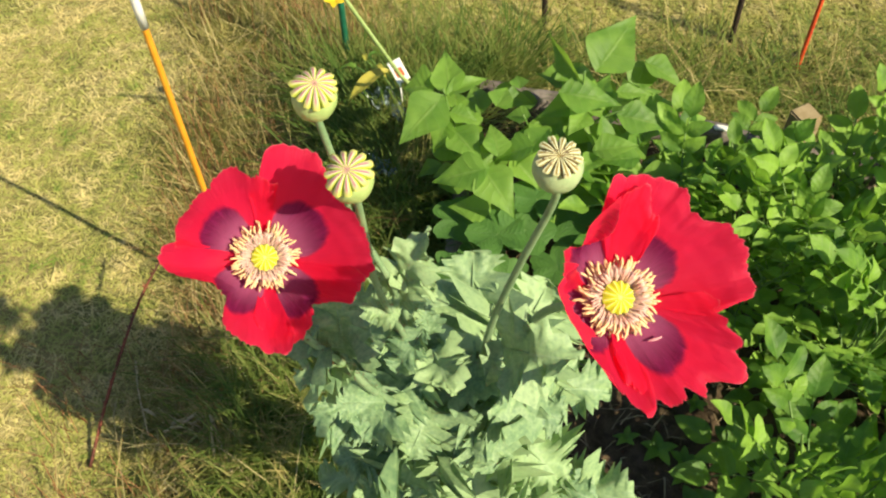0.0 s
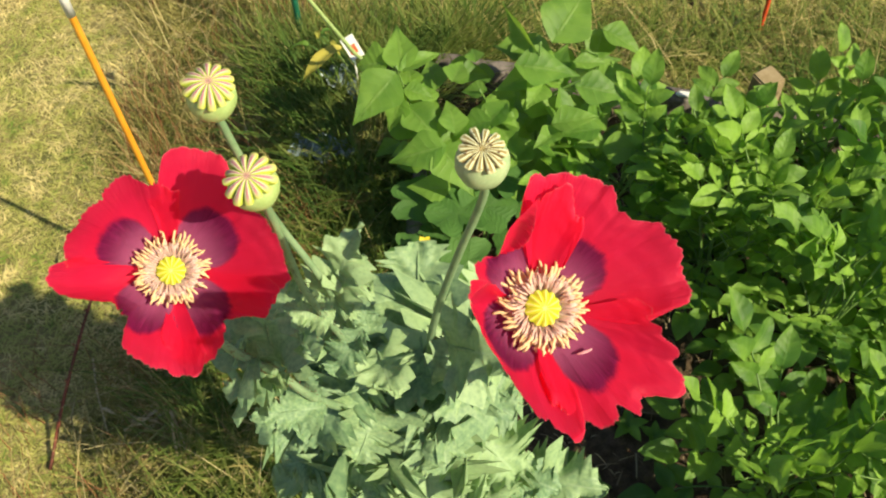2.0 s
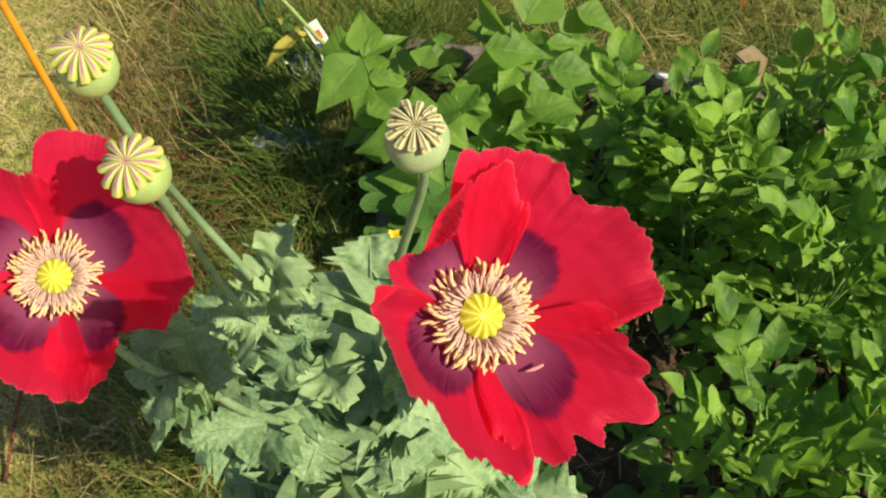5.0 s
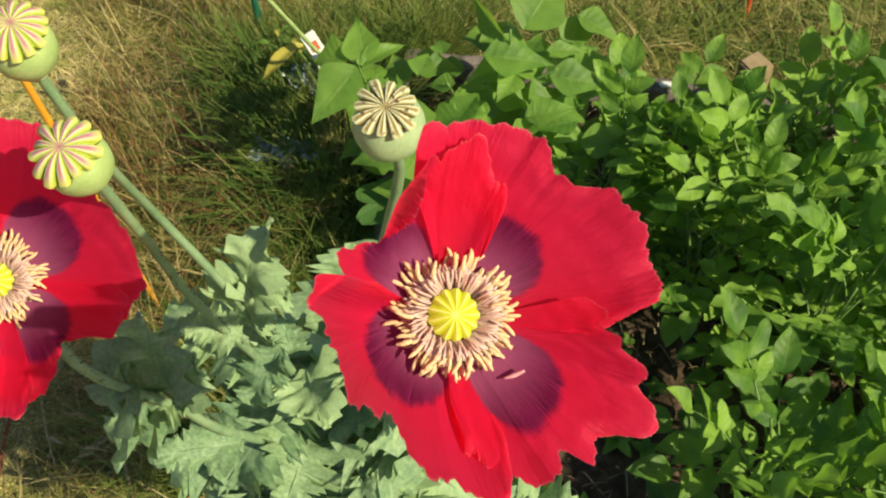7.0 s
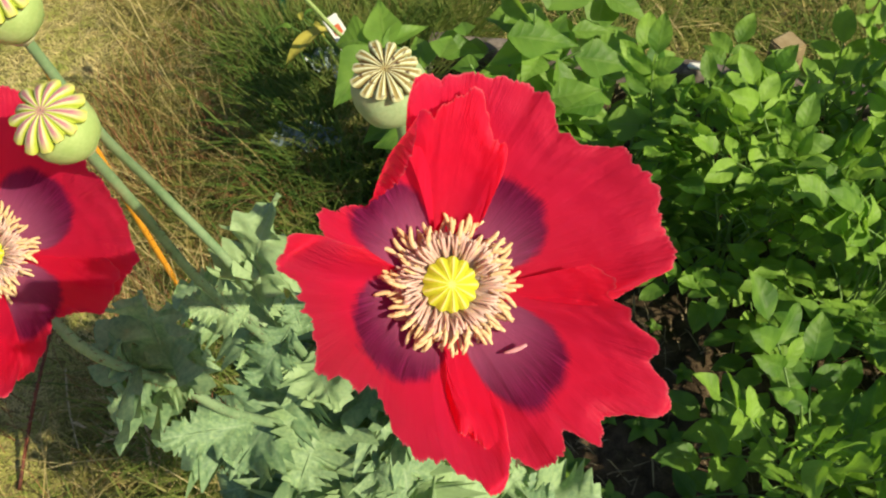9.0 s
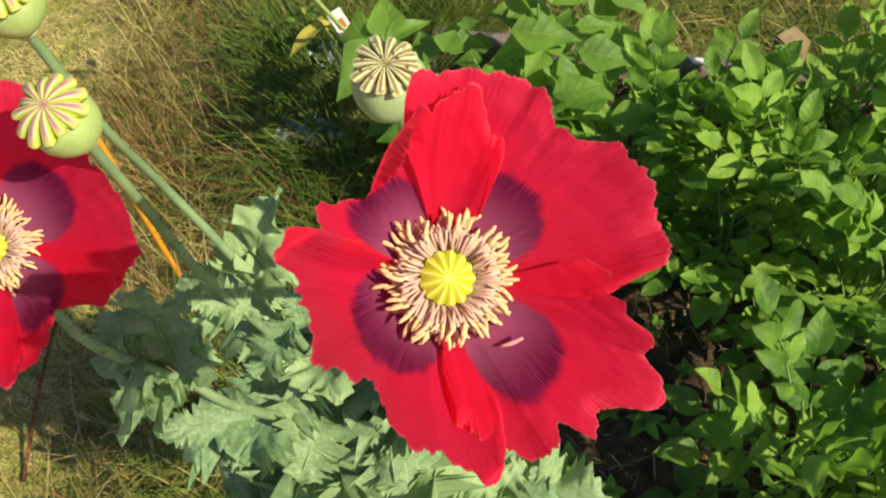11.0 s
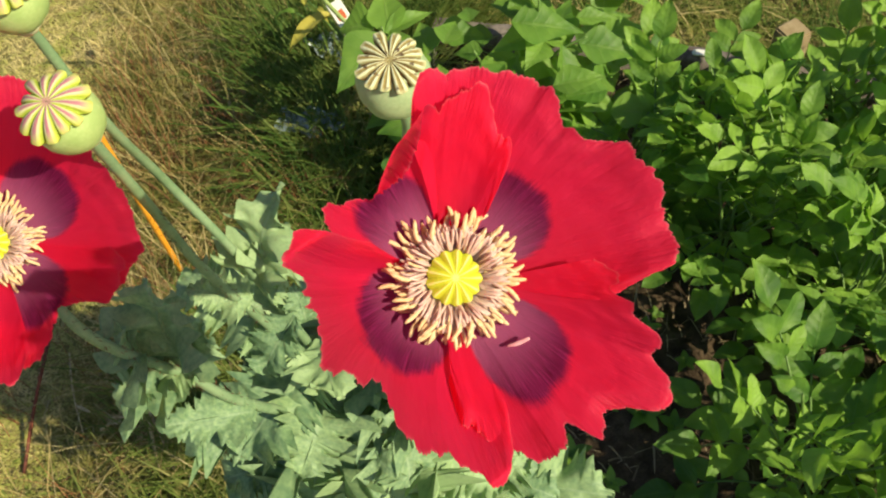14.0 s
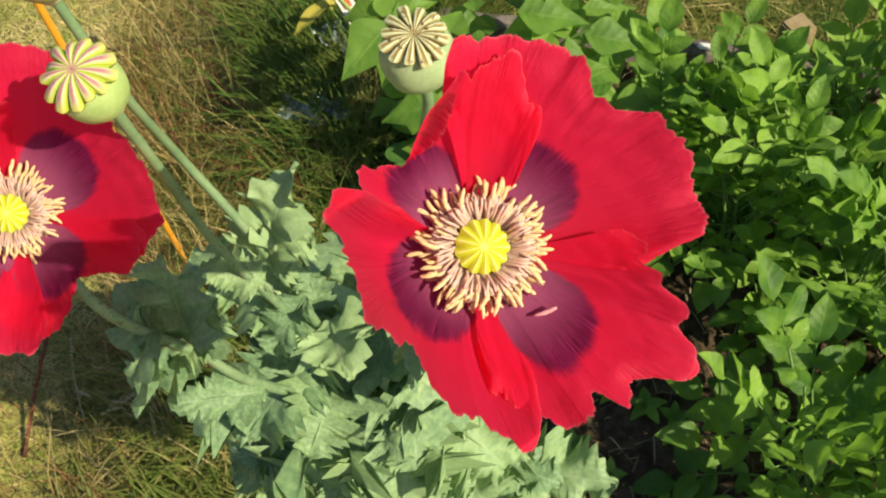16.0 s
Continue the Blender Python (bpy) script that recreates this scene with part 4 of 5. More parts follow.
def potato_plant(place, height, seed, label, leaves=16):
    r = np.random.default_rng(seed)
    plant = thing("potato_plant", place, label, "potato plant", "potato plants in the bed")
    for k in range(4):
        q = r.uniform(0, 6.28)
        out = r.uniform(0.03, 0.10)
        top = (out * math.cos(q), out * math.sin(q), height * r.uniform(0.75, 0.98))
        line = spline([(0, 0, -0.01), (top[0] * 0.3, top[1] * 0.3, height * 0.4), top], 14)
        part("stem", Pile().tube(line, [0.0040, 0.0020], 7).mesh("stem", GREEN_STEM), plant)
        for j in range(leaves // 4 + 1):
            f = 0.28 + 0.72 * (j + 0.6) / (leaves / 4 + 1.6)
            p = line[min(13, int(f * 13))]
            a = q + 2.4 * j + r.uniform(-0.5, 0.5)
            pitch = (-0.75 + 1.85 * f) + r.uniform(-0.25, 0.25)
            d = (math.cos(a) * math.cos(pitch), math.sin(a) * math.cos(pitch), math.sin(pitch))
            size = r.uniform(0.72, 1.05) * (0.8 if f > 0.93 else 1.0)
            m = Matrix.Translation(p) @ axes(d, (r.uniform(-0.2, 0.2), r.uniform(-0.2, 0.2), 1.0)) @ Matrix.Diagonal((size, size, size, 1))
            part("leaf", POTATO_LEAVES[int(r.integers(len(POTATO_LEAVES)))], plant, "", m)
    return plant


POTATOES = [
    (0.61, 0.66, 0.34), (0.80, 0.60, 0.40), (0.71, 0.86, 0.38), (0.92, 0.84, 0.40), (0.60, 1.08, 0.34), (0.74, 1.08, 0.36),
    (0.96, 1.08, 0.38), (0.62, 1.26, 0.32), (0.84, 1.26, 0.34), (1.06, 1.20, 0.35), (0.44, 1.25, 0.28), (1.14, 0.70, 0.38), (1.18, 0.98, 0.38), (0.74, 0.42, 0.34), (0.98, 0.38, 0.36),
]
for k, (x, y, h) in enumerate(POTATOES):
    potato = potato_plant((x, y, 0.055), h, 100 + k, "leafy green potato plant growing in dark bed soil", 25)
    if (x, y) == (1.06, 1.20):
        small_flower(potato, Vector((0.965, 1.211, 0.36)) - potato.location, (0, -0.5, 1), 0.018)


def bean_leaflet(length, width, fold, curl, seed):
    pile = Pile()
    blade(pile, (0, 0, 0), (1, 0, 0), (0, 0, 1), length, width * length, fold, curl, 1.0, seed, n=18, m=11)
    return pile.mesh("leaflet", BEAN_LEAF)


def vine(plant, origin, points, radii):
    line = spline([tuple(Vector(p) - Vector(origin)) for p in points], 20)
    return part("stem", Pile().tube(line, radii, 7).mesh("stem", GREEN_STEM), plant)


def bean_plant(origin, label):
    return thing("bean_plant", origin, label, "bean plant", "bean plants in the bed")


def bean_leaf(plant, base, tip, wide, up=(0, -0.45, 1), fold=0.2):
    """One leaflet from its base to its tip; wide: half its width against its length."""
    d = Vector(tip) - Vector(base)
    me = bean_leaflet(d.length, wide, fold, 0.2, int(base[0] * 900 + base[1] * 700))
    return part("leaflet", me, plant, "", Matrix.Translation(Vector(base) - plant.location) @ axes(d, up))


bean_a = bean_plant((0.1, 1.38, 0.055), "bushy bean plant with broad light green pointed leaves")
vine(bean_a, (0.1, 1.38, 0.055), [(0.1, 1.38, 0.05), (0.09, 1.39, 0.25), (0.06, 1.4, 0.43)], [0.0035, 0.0018])
vine(bean_a, (0.1, 1.38, 0.055), [(0.1, 1.38, 0.05), (0.12, 1.36, 0.2), (0.1, 1.33, 0.34)], [0.0035, 0.0018])
bean_leaf(bean_a, (0.071, 1.403, 0.42), (0.065, 1.502, 0.45), 0.34, (0, -0.5, 1), 0.25)
bean_leaf(bean_a, (0.04, 1.421, 0.42), (-0.022, 1.441, 0.4), 0.62, (-0.2, -0.6, 1), 0.3)
bean_leaf(bean_a, (0.052, 1.382, 0.42), (-0.031, 1.307, 0.38), 0.4, (0, -0.6, 1), 0.12)
bean_leaf(bean_a, (0.073, 1.401, 0.42), (0.154, 1.445, 0.42), 0.26, (0, -0.2, 1), 0.45)
bean_leaf(bean_a, (0.129, 1.254, 0.36), (0.025, 1.256, 0.33), 0.36, (0, -0.5, 1), 0.15)
bean_leaf(bean_a, (0.131, 1.257, 0.35), (0.185, 1.171, 0.31), 0.4, (0, -0.4, 1), 0.2)
bean_leaf(bean_a, (0.079, 1.356, 0.36), (0.13, 1.283, 0.34), 0.42, (0.1, -0.4, 1), 0.25)
bean_leaf(bean_a, (0.063, 1.363, 0.38), (0.032, 1.328, 0.33), 0.42, (0, -0.4, 1), 0.3)
bean_leaf(bean_a, (0.074, 1.386, 0.38), (0.128, 1.369, 0.37), 0.4, (0, -0.3, 1), 0.3)
bean_leaf(bean_a, (0.16, 1.271, 0.33), (0.114, 1.239, 0.28), 0.4, (0, -0.4, 1), 0.2)
bean_b = bean_plant((0.33, 1.4, 0.055), "bean plant with drooping heart-shaped green leaflets")
vine(bean_b, (0.33, 1.4, 0.055), [(0.33, 1.4, 0.05), (0.32, 1.4, 0.25), (0.325, 1.395, 0.46)], [0.0035, 0.0018])
vine(bean_b, (0.33, 1.4, 0.055), [(0.33, 1.4, 0.05), (0.27, 1.38, 0.2), (0.21, 1.37, 0.38)], [0.0035, 0.0018])
vine(bean_b, (0.33, 1.4, 0.055), [(0.325, 1.395, 0.3), (0.36, 1.37, 0.36), (0.4, 1.36, 0.39)], [0.0035, 0.0018])
bean_leaf(bean_b, (0.356, 1.416, 0.45), (0.438, 1.51, 0.5), 0.4, (-0.2, -0.8, 0.7), 0.12)
bean_leaf(bean_b, (0.313, 1.402, 0.44), (0.256, 1.505, 0.47), 0.2, (-0.9, -0.2, 0.4), 0.5)
bean_leaf(bean_b, (0.287, 1.381, 0.42), (0.401, 1.367, 0.4), 0.36, (0, -0.35, 1), 0.2)
bean_leaf(bean_b, (0.392, 1.387, 0.41), (0.463, 1.387, 0.4), 0.24, (0, -0.4, 1), 0.35)
bean_leaf(bean_b, (0.395, 1.354, 0.38), (0.496, 1.335, 0.36), 0.34, (0, -0.45, 1), 0.2)
bean_leaf(bean_b, (0.357, 1.346, 0.38), (0.355, 1.271, 0.31), 0.24, (0.6, -0.5, 0.6), 0.35)
bean_leaf(bean_b, (0.309, 1.465, 0.4), (0.248, 1.462, 0.4), 0.45, (0, -0.4, 1), 0.25)
bean_leaf(bean_b, (0.28, 1.443, 0.4), (0.325, 1.459, 0.4), 0.3, (0, -0.4, 1), 0.3)
bean_leaf(bean_b, (0.209, 1.447, 0.38), (0.206, 1.488, 0.38), 0.5, (0, -0.4, 1), 0.3)
bean_leaf(bean_b, (0.162, 1.402, 0.38), (0.187, 1.457, 0.38), 0.45, (0, -0.4, 1), 0.3)
bean_leaf(bean_b, (0.22, 1.377, 0.37), (0.172, 1.391, 0.36), 0.4, (0, -0.4, 1), 0.3)
bean_leaf(bean_b, (0.229, 1.345, 0.34), (0.187, 1.364, 0.34), 0.42, (0, -0.4, 1), 0.3)
bean_leaf(bean_b, (0.196, 1.34, 0.34), (0.205, 1.301, 0.31), 0.5, (0, -0.4, 1), 0.25)
bean_leaf(bean_b, (0.254, 1.382, 0.34), (0.231, 1.357, 0.32), 0.5, (0, -0.4, 1), 0.3)
bean_leaf(bean_b, (0.292, 1.377, 0.35), (0.334, 1.413, 0.35), 0.4, (0, -0.4, 1), 0.3)


# Smaller leaves fill the shade below the tops of both bean plants.
br = np.random.default_rng(61)
for k in range(120):
    who = bean_a if k % 4 == 0 else bean_b
    base = Vector((who.location.x + br.uniform(-0.09, 0.15), who.location.y + br.uniform(-0.15, 0.13), br.uniform(0.14, 0.39)))
    a, b, size = br.uniform(0, 6.28), br.uniform(-0.5, 0.25), br.uniform(0.055, 0.095)
    tip = base + Vector((math.cos(a) * math.cos(b), math.sin(a) * math.cos(b), math.sin(b))) * size
    bean_leaf(who, base, tip, br.uniform(0.34, 0.42), (br.uniform(-0.4, 0.4), br.uniform(-0.7, 0.1), 1), br.uniform(0.15, 0.45))


def round_leaf(seed, size):
    """A cucumber leaf: shallow five-cornered disc, dished round its stalk."""
    r = np.random.default_rng(seed)
    n, m = 8, 41
    q = np.linspace(0, 2 * np.pi, m)
    rim = 1 + 0.10 * np.cos(5 * q) + 0.03 * np.cos(19 * q + 1) - 0.35 * np.exp(-((q - np.pi) / 0.22) ** 2)
    v = np.linspace(0.02, 1, n)[:, None]
    z = 0.18 * v ** 2 + 0.06 * v ** 2 * np.sin(5 * q + r.uniform(0, 6))[None] - 0.10 * v ** 4
    p = np.stack([v * rim * np.cos(q), v * rim * np.sin(q), z + 0 * q], -1) * size
    uv = np.stack(np.broadcast_arrays((q[None] * 5 / 6.283) % 1.0, v), -1)
    return Pile().sheet(p, uv).mesh("round_leaf", CUKE_LEAF)


def cucumber_plant(origin):
    plant = thing("cucumber_plant", origin, "low cucumber vine with round leaves and yellow blossoms", "cucumber plant")
    o = Vector(origin)
    spots = [((0.074, 1.233, 0.24), 0.050), ((0.148, 1.177, 0.26), 0.055), ((0.203, 1.194, 0.25), 0.055), ((0.050, 1.140, 0.21), 0.036), ((0.229, 1.250, 0.27), 0.05), ((0.16, 1.11, 0.20), 0.05), ((0.26, 1.14, 0.20), 0.05), ((0.11, 1.05, 0.17), 0.045), ((0.30, 1.23, 0.22), 0.05), ((0.12, 1.20, 0.17), 0.05), ((0.22, 1.06, 0.15), 0.05), ((0.33, 1.12, 0.15), 0.045), ((0.36, 1.28, 0.22), 0.05)]
    for k, (c, size) in enumerate(spots):
        p = Vector(c) - o
        up = (0.25 * math.sin(k * 2.1), -0.35 + 0.2 * math.cos(k * 1.7), 1)
        part("leaf", round_leaf(k, size), plant, "", Matrix.Translation(p) @ axes((math.cos(k * 1.9), math.sin(k * 1.9), 0), up))
        part("stem", Pile().tube(spline([(0, 0, -0.02), (p.x * 0.6, p.y * 0.6, p.z * 0.5), tuple(p)], 10), [0.003, 0.0015], 6).mesh("stem", GREEN_STEM), plant)
    small_flower(plant, Vector((0.084, 1.127, 0.245)) - o, (0, -0.5, 1), 0.016)
    small_flower(plant, Vector((0.077, 1.336, 0.25)) - o, (0, -0.5, 1), 0.014)
    return plant


cucumber_plant((0.18, 1.16, 0.055))


# ---- stakes and small things ----
def rod(name, a, b, radius, material, label, category, bands=()):
    """A straight upright rod with a rounded top; bands: further lengths of another colour along it."""
    a, b = Vector(a), Vector(b)
    ob = thing(name, a, label, category)
    d = b - a
    t = np.linspace(0, 1, 12)[:, None] * np.array(d)[None]
    part("shaft", Pile().tube(t, [radius, radius, radius * 0.9], 12).mesh("shaft", material), ob)
    for f0, f1, mat2 in bands:
        u = (f0 + (f1 - f0) * np.linspace(0, 1, 6))[:, None] * np.array(d)[None]
        part("band", Pile().tube(u, [radius * 1.12], 12).mesh("band", mat2), ob, "white reflective top band")
    return ob


POLE_A = Vector((-0.392, 1.222, 0.0))
POLE_D = Vector((-0.331, 1.106, 0.817)) - POLE_A
rod("marker_pole", POLE_A - POLE_D * 0.05, POLE_A + POLE_D * 1.25, 0.0055, POLE_ORANGE, "slim orange marker pole with white top, standing in lawn", "marker pole", [(0.83, 1.0, POLE_WHITE)])
rod("garden_stake", (-0.198, 1.93, -0.05), (-0.165, 1.89, 0.75), 0.008, GREEN_METAL, "dark green coated garden stake in long grass", "stake")
rod("metal_rod", (0.323, 2.102, -0.05), (0.335, 2.10, 0.8), 0.0075, RUST, "thin rusty brown metal rod in dry grass", "rod")
rod("metal_rod", (0.798, 1.979, -0.05), (0.82, 1.98, 0.8), 0.0075, RUST, "thin rusty brown metal rod in dry grass", "rod")
rod("red_rod", (0.948, 1.878, -0.05), (0.98, 1.89, 0.8), 0.0055, RED_ROD, "slim red plastic rod in dry grass", "rod")


def wooden_peg(place, size, height):
    """A square wooden peg with a chipped, chamfered head."""
    bm = bmesh.new()
    bmesh.ops.create_cube(bm, size=1.0)
    for v in bm.verts:
        v.co = Vector((v.co.x * size, v.co.y * size, (v.co.z + 0.5) * height))
    bmesh.ops.bevel(bm, geom=bm.edges[:], offset=0.004, segments=2, affect="EDGES")
    for v in bm.verts:
        v.co += Vector((noise.noise(v.co * 60), noise.noise(v.co * 60 + Vector((5, 5, 5))), 0)) * 0.0015
    me = bpy.data.meshes.new("wooden_peg")
    bm.to_mesh(me)
    bm.free()
    me.materials.append(WOOD_PALE)
    ob = tagged(new("wooden_peg", me), "pale sawn wooden peg at the bed's edge", "peg")
    ob.matrix_basis = pose(*place, 4, -3, 24)
    return ob


wooden_peg((0.826, 1.520, -0.02), 0.05, 0.235)


def whitish_bit(place, size):
    """A small whitish lump that stands for a pale patch on the board's edge."""
    s, t = np.meshgrid(np.linspace(0, 2 * np.pi, 17), np.linspace(-1, 1, 9), indexing="ij")
    k = np.sqrt(np.clip(1 - t ** 6, 0, 1)) * (1 + 0.15 * np.sin(3 * s + 2 * t))
    p = np.stack([t * 1.0, 0.42 * k * np.cos(s), 0.22 * k * np.sin(s) + 0.2], -1) * size
    me = Pile().sheet(p, np.stack([s, t], -1)).mesh("whitish_bit", POLE_WHITE)
    ob = tagged(new("whitish_bit", me), "small whitish bit lying on the weathered bed board", "wood chip")
    ob.matrix_basis = pose(*place, 0, 0, -20)
    return ob


whitish_bit((0.668, bed_back_y(0.668), 0.131), 0.020)


def tall_yellow_plant():
    """A spindly bolted plant with a long bare stalk, one yellow flower and yellowing leaves."""
    o = Vector((-0.02, 1.66, 0.0))
    plant = thing("bolted_plant", o, "spindly plant with a long pale stalk, yellow flower and yellowing leaves", "plant")
    line = spline([(0.004, 0.03, -0.02), (0.0, 0.02, 0.17), (-0.02, -0.036, 0.276), (-0.06, -0.148, 0.488), (-0.10, -0.26, 0.70)], 24)
    part("stem", Pile().tube(line, [0.0050, 0.0038], 8).mesh("stem", POD), plant)
    small_flower(plant, Vector((-0.13, 1.50, 0.57)) - o, (0, -0.3, 1), 0.022)
    for k, (c, yaw, size, mat2) in enumerate([((-0.072, 1.724, 0.20), 215, 0.13, YELLOW_LEAF), ((-0.126, 1.762, 0.20), 100, 0.045, YELLOW_LEAF), ((-0.148, 1.744, 0.20), 170, 0.05, BEAN_LEAF), ((-0.12, 1.77, 0.205), 40, 0.04, BEAN_LEAF), ((-0.10, 1.75, 0.20), 300, 0.045, YELLOW_LEAF)]):
        pile = Pile()
        blade(pile, (0, 0, 0), (1, 0, 0.1), (0, 0, 1), size, size * 0.17, 0.5, 0.75, 0.4, k, n=12, m=7)
        p = Vector(c) - o
        part("leaf", pile.mesh("leaf", mat2), plant, "", Matrix.Translation(p) @ pose(0, 0, 0, 0, 0, yaw))
        part("stalk", Pile().tube(spline([(0, 0, 0.08), tuple(p * 0.5 + Vector((0, 0, 0.07))), tuple(p)], 10), [0.0025, 0.0015], 6).mesh("stalk", GREEN_STEM), plant)
    return plant


tall_yellow_plant()


def plant_tag():
    """A stapled plastic plant label on a stick, with a printed picture patch."""
    ob = thing("plant_tag", (-0.045, 1.68, 0.0), "small white plastic plant tag with a red printed patch", "plant tag")
    bm = bmesh.new()
    bmesh.ops.create_cube(bm, size=1.0)
    for v in bm.verts:
        v.co = Vector((v.co.x * 0.032, v.co.y * 0.0015, v.co.z * 0.052))
    bmesh.ops.bevel(bm, geom=bm.edges[:], offset=0.0005, segments=1, affect="EDGES")
    me = bpy.data.meshes.new("card")
    bm.to_mesh(me), bm.free()
    me.materials.append(POLE_WHITE)
    card = part("card", me, ob, "", Matrix.Translation((0, -0.005, 0.24)) @ pose(0, 0, 0, -35, -24, 10))
    s, t = np.meshgrid(np.linspace(-0.009, 0.009, 5), np.linspace(-0.014, 0.006, 5), indexing="ij")
    part("printed_patch", Pile().sheet(np.stack([s, 0 * s - 0.0016, t], -1), np.stack([s, t], -1)).mesh("printed_patch", TAG_RED), card)
    part("stick", Pile().tube([(0, 0, -0.03), (0, -0.002, 0.1), (0, -0.004, 0.23)], [0.002], 6).mesh("stick", POLE_WHITE), ob)
    return ob


plant_tag()


def crumpled_film(place, size, seed):
    s, t = np.meshgrid(np.linspace(-1, 1, 26), np.linspace(-1, 1, 18), indexing="ij")
    z = 0.25 + 0.22 * fbm(s * 3, t * 3, seed) + 0.1 * fbm(s * 9, t * 8, seed)
    x, y = s * (1 + 0.2 * np.sin(t * 4)), t * 0.45 * (1 + 0.3 * np.sin(s * 5 + seed))
    me = Pile().sheet(np.stack([x, y, z], -1) * size, np.stack([s, t], -1)).mesh("plastic_scrap", FILM)
    ob = tagged(new("plastic_scrap", me), "crumpled pale blue plastic scrap lying in grass", "plastic scrap")
    ob.matrix_basis = pose(*place, 0, 0, 110 + 30 * seed)
    return ob


crumpled_film((-0.085, 1.70, 0.115), 0.06, 1.0)
crumpled_film((-0.13, 1.50, 0.105), 0.065, 2.0)


def dock_stem(points, radii, label):
    """A dead reddish weed stem with tatters of dry seed along it."""
    o = Vector(points[0])
    ob = thing("dock_weed", o, label, "weed")
    line = spline([tuple(Vector(p) - o) for p in points], 40)
    part("stem", Pile().tube(line, radii, 7).mesh("stem", RED_STEM), ob)
    pile = Pile()
    r = np.random.default_rng(len(points))
    for k in range(70):
        p = line[int(r.integers(8, 38))]
        d = r.normal(0, 1, 3) + np.array([0, 0, 1.5])
        blade(pile, p, d, (0.3, 0.2, 1), r.uniform(0.006, 0.014), 0.0016, 0.2, 0.3, 0.2, k, n=4, m=3)
    part("seed_tatters", pile.mesh("seed_tatters", RED_STEM), ob)
    return ob


dock_stem([(-0.655, 0.86, 0.0), (-0.615, 0.98, 0.08), (-0.555, 1.12, 0.17), (-0.49, 1.20, 0.24)], [0.0034, 0.0030, 0.0018], "dead reddish-brown dock stem leaning over the lawn")


# ---- grass ----
def blades(name, x, y, z, height, width, lean, label, material, category, flop=0.4, seed=1):
    """Grass of many single blades: each a bent, tapering strip."""
    r = np.random.default_rng(seed)
    n = len(x)
    a = r.uniform(0, 2 * np.pi, n)
    w = a + np.pi / 2 + r.uniform(-0.5, 0.5, n)
    base = np.stack([x, y, z], -1)
    out = np.stack([np.cos(a), np.sin(a), 0 * a], -1)
    side = np.stack([np.cos(w), np.sin(w), 0 * a], -1)
    up = np.array([0, 0, 1.0])
    ring = []
    for f, k in ((0.0, 1.0), (0.38, 0.85), (0.75, 0.55)):
        c = base + out * (lean * height * (f ** 1.6))[:, None] + up * (height * (f - flop * lean * f * f))[:, None]
        ring += [c - side * (width * k / 2)[:, None], c + side * (width * k / 2)[:, None]]
    ring.append(base + out * (lean * height)[:, None] + up * np.maximum(0.002, height * (1 - flop * lean))[:, None])
    v = np.stack(ring, 1)
    t = np.array([[0, 1, 3], [0, 3, 2], [2, 3, 5], [2, 5, 4], [4, 5, 6]])
    tris = (np.arange(n)[:, None, None] * 7 + t[None]).reshape(-1, 3)
    me = raw_mesh(name, v.reshape(-1, 3), tris, material, None, True)
    return tagged(new(name, me), label, category, kind="stuff")


def scatter(n, x0, x1, y0, y1, keep, seed):
    r = np.random.default_rng(seed)
    x, y = r.uniform(x0, x1, n), r.uniform(y0, y1, n)
    k = keep(x, y, r)
    return x[k], y[k], ground_height(x[k], y[k]) - 0.003, np.random.default_rng(seed + 1)


def rough_edge(y):
    return -0.56 - 0.14 * np.clip(y - 1.5, 0, 1) + 0.04 * np.sin(y * 7) + 0.03 * np.sin(y * 17)


def outside_bed(x, y):
    return (x < bed_left_x(y) - 0.02) | (y > bed_back_y(x) + 0.02) | (x > BED_RIGHT + 0.02) | (y < BED_FRONT - 0.02)


x, y, z, r = scatter(330000, -3.4, 0.0, -0.8, 4.2, lambda x, y, r: (x < rough_edge(y) + r.normal(0, 0.05, len(x))) & (r.uniform(0, 1, len(x)) < np.clip(2.0 - np.hypot(x + 0.7, y - 1.5) / 0.85, 0, 1)), 11)
n = len(x)
blades("lawn_grass", x, y, z, r.uniform(0.010, 0.028, n), r.uniform(0.0024, 0.0046, n), r.uniform(1.2, 2.2, n), "short sun-bleached lawn grass with green tufts", LAWN, "grass", 0.45, 3)
x, y, z, r = scatter(110000, -0.6, 2.6, 1.8, 4.2, lambda x, y, r: (x > rough_edge(y) - 0.05) & (y > 1.99 - 0.08 * np.clip(x, 0, 1.5) + r.normal(0, 0.06, len(x))) & (r.uniform(0, 1, len(x)) < np.clip(2.6 - y / 1.6, 0.1, 1)), 41)
n = len(x)
blades("lawn_grass", x, y, z, r.uniform(0.015, 0.045, n), r.uniform(0.0026, 0.0050, n), r.uniform(1.0, 2.0, n), "yellow-green mown lawn beyond the uncut grass", LAWN, "grass", 0.45, 42)
x, y, z, r = scatter(34000, -0.5, 0.25, 0.1, 1.9, lambda x, y, r: outside_bed(x, y) & (x + 0.42 * np.clip(y - 0.95, 0, 1) - 0.25 * np.clip(y - 1.3, 0, 0.4) > -0.36 + 0.38 * np.clip((y - 1.0) / 0.3, 0, 1) + r.normal(0, 0.05, len(x))), 12)
n = len(x)
blades("tall_grass", x, y, z, r.uniform(0.07, 0.21, n) * (1 + 0.35 * np.clip((y - 1.25) / 0.2, 0, 1)), r.uniform(0.0026, 0.0055, n), r.uniform(0.3, 1.3, n), "long dark green grass beside the raised bed", TALL, "grass", 0.3, 4)
